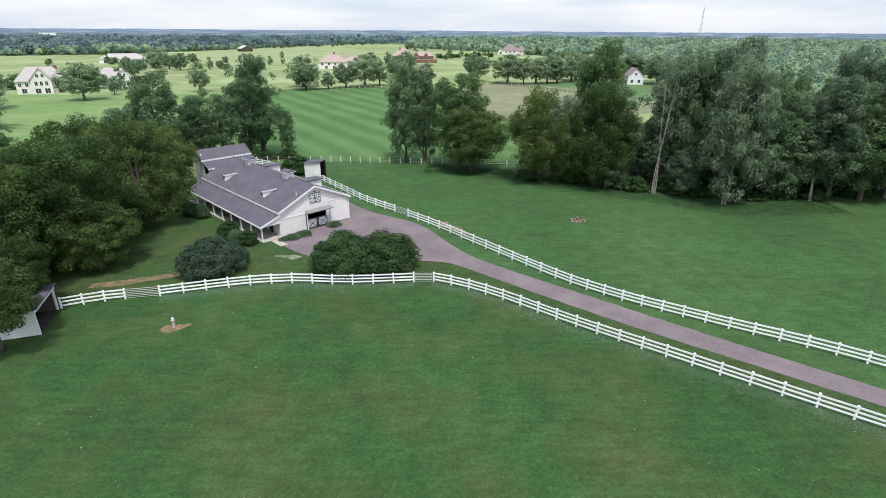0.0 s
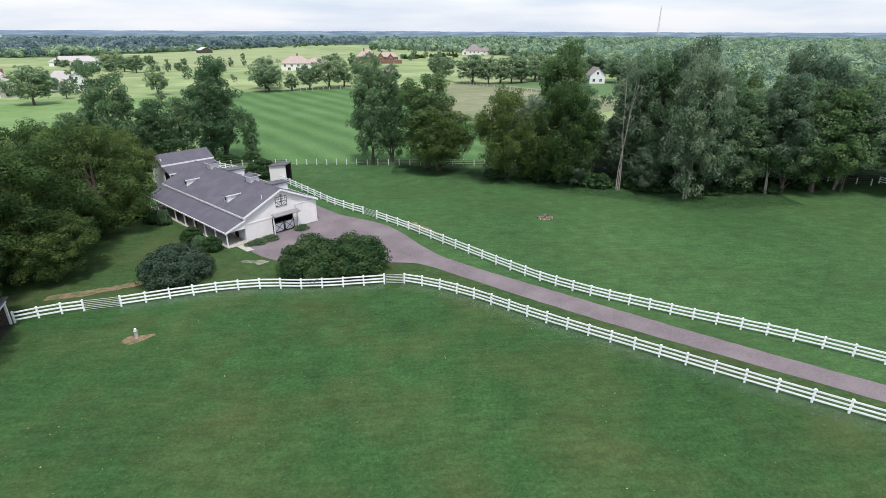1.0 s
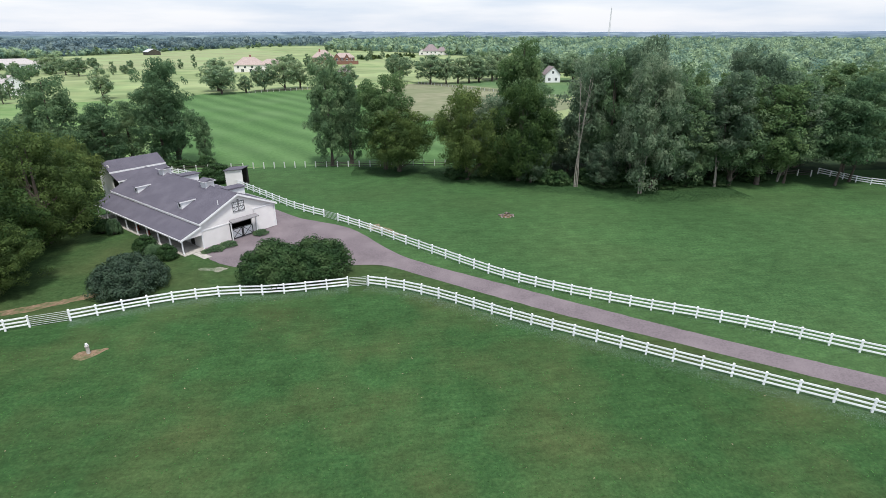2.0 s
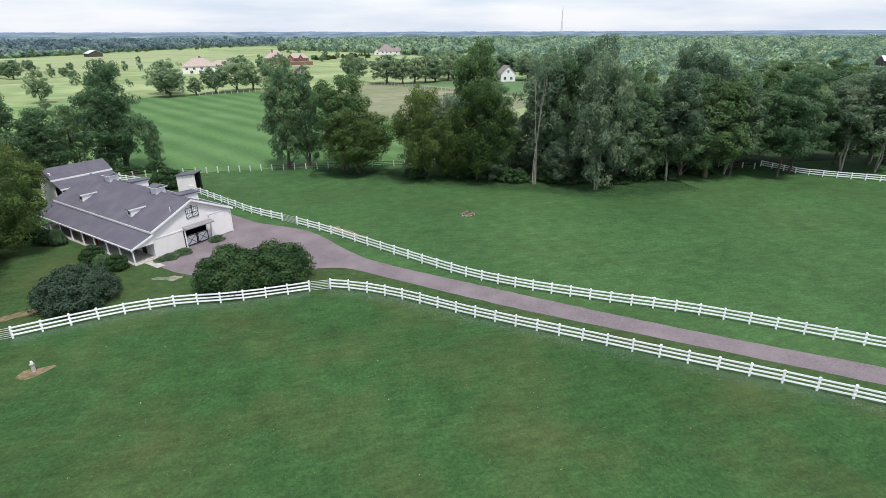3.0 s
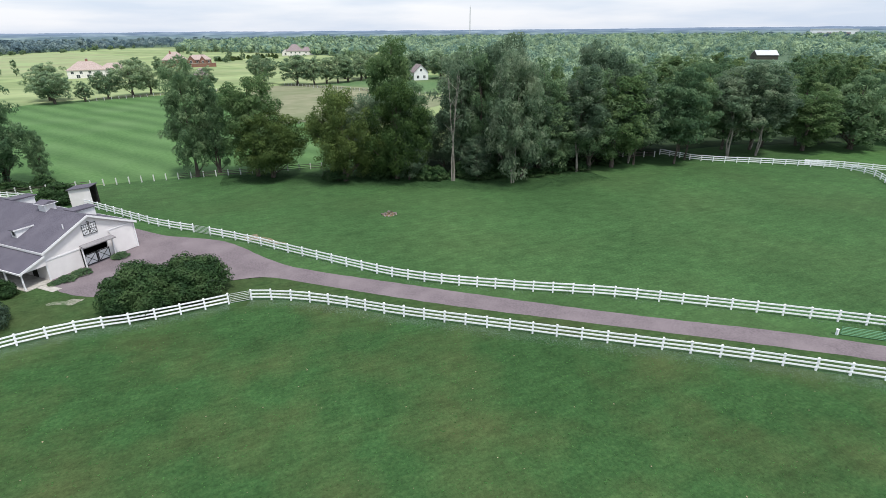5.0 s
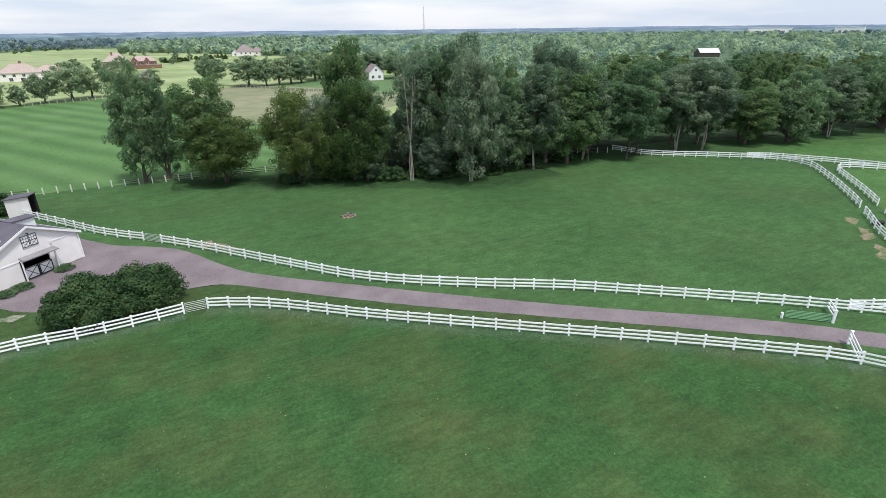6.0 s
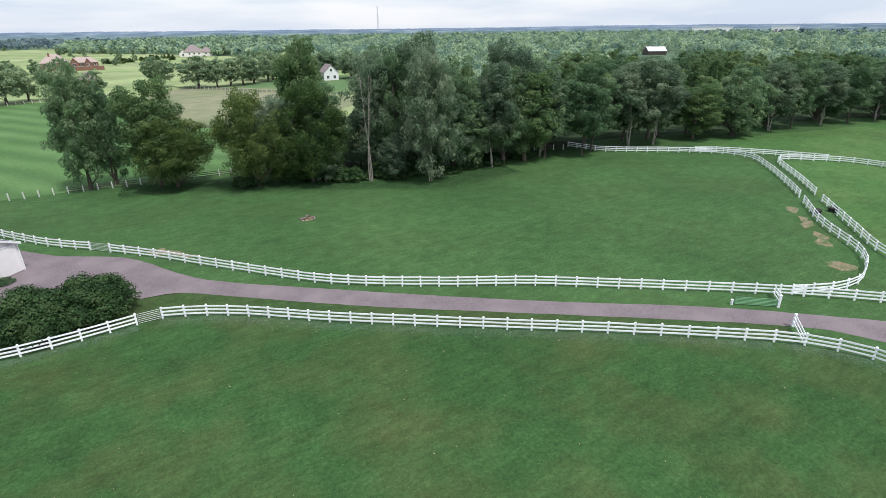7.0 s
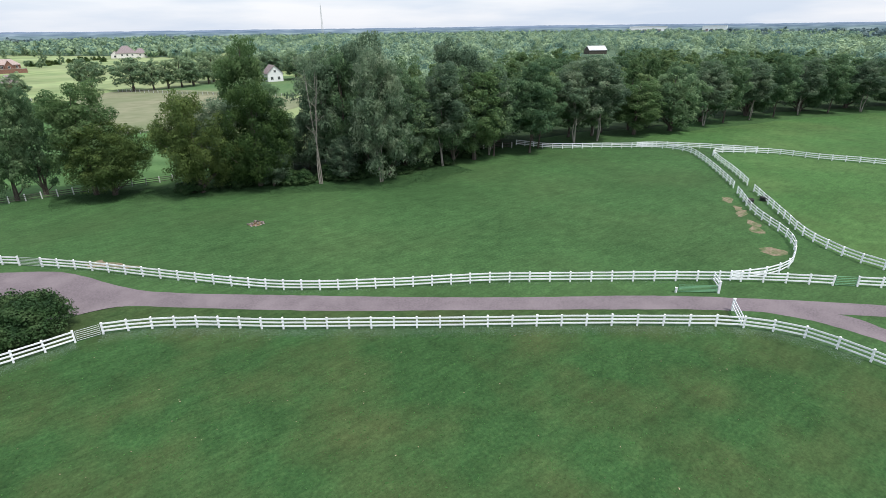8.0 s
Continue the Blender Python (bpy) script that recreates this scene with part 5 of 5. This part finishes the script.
sheet("dirt_patch", [(-1.6, 77.4), (0.6, 75.2), (3.0, 73.0), (4.6, 72.0), (3.2, 74.4), (1.4, 77.0), (-0.4, 78.6)], 0.03, M_TAN_DIRT, "dry worn grass beside the fence", "dirt", ragged=0.5, step=0.4)
# Two sheets of the brighter grass where the sun patch lies.
sheet("paddock", [(78.2, 5), (77.6, 12), (77.8, 17.0), (79, 20.2), (82, 25.0), (88.2, 30.4), (98.6, 39.6), (108.5, 48.0), (119.5, 58.2), (122.5, 59.5), (125.0, 58.6), (132.1, 51), (134.2, 42.8), (139.1, 31.9), (144, 20), (148.6, 6)], 0.028, M_SUNLIT_PASTURE,
      "green second paddock inside white fences, brightened for sunlight", "paddock", step=2)
sheet("paddock", [(116, 76.6), (124.8, 67), (132, 54.8), (137.5, 40), (149.6, 6), (210, 0), (290, 30), (262, 41), (222, 57), (184, 70), (150, 78), (128, 82)], 0.028, M_SUNLIT_PASTURE, "open pasture rising to the wood, brightened for sunlight", "paddock", ragged=0.8, step=3)
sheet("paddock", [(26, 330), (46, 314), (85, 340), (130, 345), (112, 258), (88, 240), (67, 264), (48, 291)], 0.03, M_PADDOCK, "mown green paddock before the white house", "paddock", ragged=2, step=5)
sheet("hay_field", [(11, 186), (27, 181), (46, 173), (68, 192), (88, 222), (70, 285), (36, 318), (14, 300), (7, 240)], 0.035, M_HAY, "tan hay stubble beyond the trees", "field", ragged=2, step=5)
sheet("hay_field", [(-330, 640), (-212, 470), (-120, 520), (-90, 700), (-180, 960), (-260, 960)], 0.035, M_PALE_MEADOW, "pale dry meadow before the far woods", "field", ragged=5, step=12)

# ---- water troughs by the lane ----
for x, y in ((91.6, 37.4), (94.6, 36.4)):
    tr = empty("water_trough", pose(x, y, 0), "round black rubber water trough beside the lane fence", "trough", "lane troughs")
    bm = rod_into(bmesh.new(), (0, 0, 0), (0, 0, 0.62), 0.62, 0.7, 18)
    part("tub", bm, M_BLACK, tr)
    part("water", rod_into(bmesh.new(), (0, 0, 0.62), (0, 0, 0.63), 0.6, 0.6, 18), M_DARK, tr)
    rim = bmesh.new()
    for k in range(18):
        a, b = k * 2 * math.pi / 18, (k + 1) * 2 * math.pi / 18
        rod_into(rim, (0.66 * math.cos(a), 0.66 * math.sin(a), 0.64), (0.66 * math.cos(b), 0.66 * math.sin(b), 0.64), 0.04, 0.04, 5)
    part("rim", rim, M_BLACK, tr)

# ---- stone heap ----
M_STONE = material("field_stone", [(0.09, 0.072, 0.066), (0.33, 0.29, 0.27)], 2.5, 6, 0.9, per_object=0.6)
heap = empty("stone_heap", pose(21.6, 79.2, 0), "low heap of pale stones in the pasture", "stones")
g = random.Random(3)
for i in range(26):
    bm = bmesh.new()
    bmesh.ops.create_icosphere(bm, subdivisions=1, radius=g.uniform(0.10, 0.22))
    for v in bm.verts:
        v.co *= g.uniform(0.75, 1.2)
    a, r = g.uniform(0, 6.28), g.random() ** 0.6 * 1.5
    part("stone", bm, M_STONE, heap, "", pose(math.cos(a) * r * 1.0, math.sin(a) * r * 0.7, 0.06 + 0.50 * (1 - r / 1.5), g.uniform(0, 90), g.uniform(0, 90), 0) @ Matrix.Diagonal((1, 1, 0.7, 1)))
sheet("dirt_patch", [(20.6, 78.6), (21.6, 78.2), (22.9, 78.7), (22.7, 79.8), (21.4, 80.1), (20.4, 79.5)], 0.03, M_DIRT, "bare ground under the stone heap", "dirt", ragged=0.4, step=0.4)

# ---- houses ----
M_BRICK = material("red_brick", [(0.19, 0.095, 0.072), (0.28, 0.15, 0.115)], 2, 6, 0.9, second=(0.17, 0.10, 0.08), second_scale=0.3)
M_STUCCO = material("pale_stucco", [(0.70, 0.67, 0.64), (0.80, 0.77, 0.74)], 1, 6, 0.85)
M_TAN_ROOF = material("tan_shingle", [(0.34, 0.265, 0.245), (0.44, 0.36, 0.33)], 1.5, 8, 0.9)
M_BROWN_ROOF = material("brown_shingle", [(0.20, 0.165, 0.17), (0.29, 0.24, 0.245)], 1.5, 8, 0.9)
M_PALE_ROOF = material("pale_shingle", [(0.38, 0.35, 0.35), (0.48, 0.45, 0.44)], 1.5, 8, 0.9)
M_GLASS = material("window_glass", [(0.03, 0.035, 0.04), (0.06, 0.07, 0.08)], 1, 3, 0.08, spec=0.6)
M_TIN = material("white_tin_roof", [(0.488, 0.503, 0.533), (0.592, 0.599, 0.614)], 1, 5, 0.4, 0.01, 3)


def hip_into(bm, x0, x1, y0, y1, z0, z1, ov=0.5):
    x0, x1, y0, y1 = x0 - ov, x1 + ov, y0 - ov, y1 + ov
    k = min(x1 - x0, y1 - y0) / 2
    r = [(x0 + k, (y0 + y1) / 2), (x1 - k, (y0 + y1) / 2)] if x1 - x0 >= y1 - y0 else [((x0 + x1) / 2, y0 + k), ((x0 + x1) / 2, y1 - k)]
    low = [bm.verts.new((x, y, z0)) for x, y in ((x0, y0), (x1, y0), (x1, y1), (x0, y1))]
    eave = [bm.verts.new((x, y, z0 + 0.2)) for x, y in ((x0, y0), (x1, y0), (x1, y1), (x0, y1))]
    a, b = (bm.verts.new((*q, z1)) for q in r)
    for i in range(4):
        bm.faces.new((low[i], low[(i + 1) % 4], eave[(i + 1) % 4], eave[i]))
    bm.faces.new(low[::-1])
    if x1 - x0 >= y1 - y0:
        for f in ((eave[0], eave[1], b, a), (eave[1], eave[2], b), (eave[2], eave[3], a, b), (eave[3], eave[0], a)):
            bm.faces.new(f)
    else:
        for f in ((eave[0], eave[1], a), (eave[1], eave[2], b, a), (eave[2], eave[3], b), (eave[3], eave[0], a, b)):
            bm.faces.new(f)
    bmesh.ops.recalc_face_normals(bm, faces=bm.faces)
    return bm


def window(parent, x, y, z, w, h, turn=0):
    o = part("window", box(-w / 2, w / 2, -0.06, -0.004, 0, h), M_TRIM, parent, "", pose(x, y, z, 0, 0, turn))
    part("pane", box(-w / 2 + 0.1, -0.04, -0.075, -0.061, 0.1, h - 0.1), M_GLASS, o)
    part("pane", box(0.04, w / 2 - 0.1, -0.075, -0.061, 0.1, h - 0.1), M_GLASS, o)


def house(at, label, blocks, wall, roof, gables=(), windows=(), chimneys=()):
    """blocks: x0, x1, y0, y1, eave, ridge, each with a hipped roof; gables: x0, x1, y front, eave, peak, depth; windows on the front."""
    h = empty("house", at, label, "house", "far houses")
    for x0, x1, y0, y1, e, r in blocks:
        part("wall", box(x0, x1, y0, y1, 0, e), wall, h)
        part("roof", hip_into(bmesh.new(), x0, x1, y0, y1, e, r), roof, h)
    for x0, x1, y, e, p, depth in gables:
        xm = (x0 + x1) / 2
        part("gable", prism([(x0, 0), (x1, 0), (x1, e), (xm, p), (x0, e)], y, y + depth), wall, h)
        k = (p - e) / (xm - x0)
        part("gable_roof", prism([(x0 - 0.5, e - 0.5 * k), (xm, p), (x1 + 0.5, e - 0.5 * k), (x1 + 0.5, e - 0.5 * k + 0.25), (xm, p + 0.28), (x0 - 0.5, e - 0.5 * k + 0.25)], y - 0.4, y + depth), roof, h)
    for x, y, z, w, t in windows:
        window(h, x, y, z, w, t)
    for x, y, z0, z1 in chimneys:
        c = part("chimney", box(x - 0.7, x + 0.7, y - 0.5, y + 0.5, z0, z1), M_BRICK, h)
        part("cap", box(x - 0.8, x + 0.8, y - 0.6, y + 0.6, z1, z1 + 0.2), M_CONCRETE, c)
    return h


house(pose(-187, 253, 0, 0, 0, 30), "cream two-storey house with tan roof and front gable", [(-10, 10, 0, 10, 5.4, 11.6)], M_STUCCO, M_PALE_ROOF,
      [(-4, 4, -1.5, 6.4, 11.2, 8)], [(-8.4, 0, 3.2, 1.3, 1.7), (-5.8, 0, 3.2, 1.3, 1.7), (-2, -1.5, 3.6, 1.3, 2.0), (0, -1.5, 3.6, 1.3, 2.0), (2, -1.5, 3.6, 1.3, 2.0), (5.6, 0, 3.2, 1.3, 1.7), (8.2, 0, 3.2, 1.3, 1.7),
      (-7.2, 0, 0.3, 2.0, 2.2), (-1.8, -1.5, 0.2, 2.2, 2.3), (1.8, -1.5, 0.2, 2.2, 2.3), (7, 0, 0.3, 2.4, 2.2), (-1, -1.5, 7.2, 1.2, 1.6), (1, -1.5, 7.2, 1.2, 1.6)], [(6, 7, 8, 12.0)])
house(pose(-166, 284, 0, 0, 0, 62), "white gabled barn-house with small cupola", [], M_TRIM, M_PALE_ROOF, [(-6, 6, 0, 4.5, 9.0, 16)], [(0, 0, 5.2, 1.3, 1.6), (-3, 0, 1.0, 1.4, 1.8), (3, 0, 1.0, 1.4, 1.8)], [])
house(pose(-284, 492, 0, 0, 0, 20), "long single-storey white house with pale roof", [(-20, 16, 0, 14, 3.6, 8.0), (10, 22, -4, 10, 3.6, 7.2)], M_TRIM, M_PALE_ROOF, [],
      [(-15, 0, 0.3, 3.0, 2.4), (-9, 0, 0.8, 2.0, 1.8), (-3, 0, 0.3, 2.6, 2.4), (3, 0, 0.8, 2.0, 1.8), (7, 0, 0.3, 2.2, 2.4), (13, -4, 0.3, 2.6, 2.4), (18, -4, 0.3, 2.6, 2.4)], [])
house(pose(-80, 432, 0, 0, 0, 6), "large pale stucco house with tan hipped roof", [(-18, 4, 0, 14, 5.0, 10.5), (0, 18, 2, 14, 5.0, 9.0)], M_STUCCO, M_TAN_ROOF, [],
      [(-15, 0, 2.8, 1.8, 1.8), (-10, 0, 2.8, 1.8, 1.8), (-5, 0, 2.8, 1.8, 1.8), (0, 0, 2.8, 1.8, 1.8), (6, 2, 2.8, 1.8, 1.8), (10, 2, 2.8, 1.8, 1.8), (15, 2, 2.8, 1.8, 1.8), (-12, 0, 0.2, 2.2, 2.2), (-6, 0, 0.2, 2.2, 2.2), (8, 2, 0.2, 2.6, 2.2), (13, 2, 0.2, 2.6, 2.2)], [(-6, 8, 9, 12)])
house(pose(-31.8, 535, 0, 0, 0, 2) @ Matrix.Diagonal((0.9, 0.9, 0.95, 1)), "large red brick house with tan hipped roof and retaining wall", [(-20, 2, 0, 16, 6.0, 13.0), (2, 24, 3, 14, 5.6, 10.0)], M_BRICK, M_TAN_ROOF,
      [(2, 9, -1, 5.5, 9.5, 8), (13, 19, 0, 5.0, 9.0, 8)], [(-16, 0, 3.0, 2.0, 2.0), (-10, 0, 3.0, 2.0, 2.0), (-4, 0, 3.0, 2.0, 2.0), (5.5, -1, 3.0, 2.2, 2.4), (11, 3, 3.0, 1.8, 2.0), (16, 0, 3.0, 1.8, 2.0), (21.5, 3, 3.0, 1.6, 2.0)], [(-12, 6, 9, 14)])
terrace = empty("terrace_wall", pose(-31.8, 522.5, 0, 0, 0, 2) @ Matrix.Diagonal((0.9, 0.9, 0.95, 1)), "red brick terrace wall before the large house", "wall")
part("wall_face", box(2, 28, 0, 0.6, 0, 3.2), M_BRICK, terrace)
part("wall_return", box(27.4, 28, 0.6, 14, 0, 3.2), M_BRICK, terrace)
part("coping", box(1.8, 28.2, -0.15, 0.75, 3.2, 3.4), M_CONCRETE, terrace)
house(pose(88, 720, 0, 0, 0, -8) @ Matrix.Diagonal((0.86, 0.86, 0.9, 1)), "large pale house with brown hipped roof", [(-16, 8, 0, 18, 5.5, 14.5), (4, 22, 2, 16, 5.0, 11.0)], M_STUCCO, M_BROWN_ROOF, [(-22, -12, 2, 4.5, 8.5, 12)],
      [(-9, 0, 2.6, 2.2, 2.2), (-3, 0, 2.6, 2.2, 2.2), (3, 0, 2.6, 2.2, 2.2), (12, 2, 2.4, 2.0, 2.0), (18, 2, 2.4, 2.0, 2.0), (-17, 2, 1.0, 3.0, 2.4)], [])
house(pose(110, 314, 0, 0, 0, -2), "white gabled house among the trees", [], M_TRIM, M_BROWN_ROOF, [(-4.5, 4.5, 0, 4.6, 8.8, 10)], [(-2, 0, 1.0, 1.6, 1.8), (2, 0, 1.0, 1.6, 1.8), (0, 0, 5.0, 1.4, 1.6)], [])
house(pose(483, 371, 0, 0, 0, 58) @ Matrix.Diagonal((0.9, 0.85, 0.95, 1)), "dark farm barn with a white metal roof", [], M_WEATHERED, M_TIN, [(-9, 9, 0, 4.5, 8.5, 22)], [], [])
house(pose(-274, 776, 0, 0, 0, 40), "dark field barn with a white metal roof", [], M_WEATHERED, M_TIN, [(-8, 8, 0, 4.0, 7.5, 16)], [], [])

house(pose(-14, 360, 0, 0, 0, 0), "small brick garden house with brown roof behind the trees", [(-4.5, 4.5, 0, 7, 3.6, 8.0)], M_BRICK, M_BROWN_ROOF, [], [(-2, 0, 0.8, 1.4, 1.8), (2, 0, 0.8, 1.4, 1.8)], [])
# ---- far sheds on the skyline ----
def warehouse(x, y, turn, w, h):
    o = empty("warehouse", pose(x, y, 0, 0, 0, turn), "long white metal warehouse on the skyline", "warehouse", "far warehouses")
    part("wall", box(-w / 2, w / 2, 0, 40, 0, h), M_FENCE, o)
    part("roof", prism([(-w / 2 - 1, h), (w / 2 + 1, h), (w / 2 + 1, h + 0.8), (0, h + 2), (-w / 2 - 1, h + 0.8)], -1, 41), M_TIN, o)
    for k in range(4):
        part("dock_door", box(-w / 2 + w * (k + 0.7) / 5, -w / 2 + w * (k + 1.2) / 5, -0.3, -0.004, 0, h * 0.5), M_BROWN_ROOF, o)


warehouse(2013, 1340, -50, 140, 20)
warehouse(2134, 1135, -66, 85, 20)
warehouse(-1340, 1900, 30, 46, 16)


# ---- radio mast on the skyline ----
mast = empty("radio_mast", pose(1028, 2271, 0), "thin grey radio mast on the skyline", "mast")
bm = bmesh.new()
for i in range(3):
    a = i * 2.094
    rod_into(bm, (math.cos(a) * 4.5, math.sin(a) * 4.5, 0), (math.cos(a) * 1.2, math.sin(a) * 1.2, 118), 0.7, 0.5, 5)
part("lattice", bm, M_TUBE, mast)
part("mast_top", rod_into(bmesh.new(), (0, 0, 117), (0, 0, 128), 0.6, 0.3, 6), M_TUBE, mast)

# ---- far wooded ridges, one behind the other; haze painted in as paler blue ----
M_RIDGE = [material("hazed_wooded_ridge", [(0.075, 0.115, 0.140), (0.130, 0.185, 0.205), (0.22, 0.28, 0.28)], 0.012, 6, 1.0, spec=0.0, low=0.3, high=0.72, stretch=(1, 1, 5)),
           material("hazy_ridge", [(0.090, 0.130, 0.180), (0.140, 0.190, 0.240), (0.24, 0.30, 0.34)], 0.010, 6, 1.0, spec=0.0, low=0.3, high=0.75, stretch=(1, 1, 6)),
           material("blue_haze_ridge", [(0.120, 0.165, 0.235), (0.170, 0.220, 0.295)], 0.006, 5, 1.0, spec=0.0, stretch=(1, 1, 6))]
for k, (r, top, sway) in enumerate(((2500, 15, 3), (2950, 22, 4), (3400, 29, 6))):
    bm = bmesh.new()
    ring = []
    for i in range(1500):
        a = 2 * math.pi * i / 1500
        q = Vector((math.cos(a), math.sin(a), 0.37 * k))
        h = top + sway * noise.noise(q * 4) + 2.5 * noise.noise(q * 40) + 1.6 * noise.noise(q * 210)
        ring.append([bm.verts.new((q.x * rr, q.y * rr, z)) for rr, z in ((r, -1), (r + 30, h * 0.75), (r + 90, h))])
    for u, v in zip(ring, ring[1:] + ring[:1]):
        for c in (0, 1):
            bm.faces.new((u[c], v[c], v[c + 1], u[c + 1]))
    tagged(part("backdrop", bm, M_RIDGE[k]), "low wooded ridge on the skyline, tinted blue for haze", "hills", kind="structure")
for thing in list(bpy.data.objects):
    if "size" in thing:
        del thing["size"]
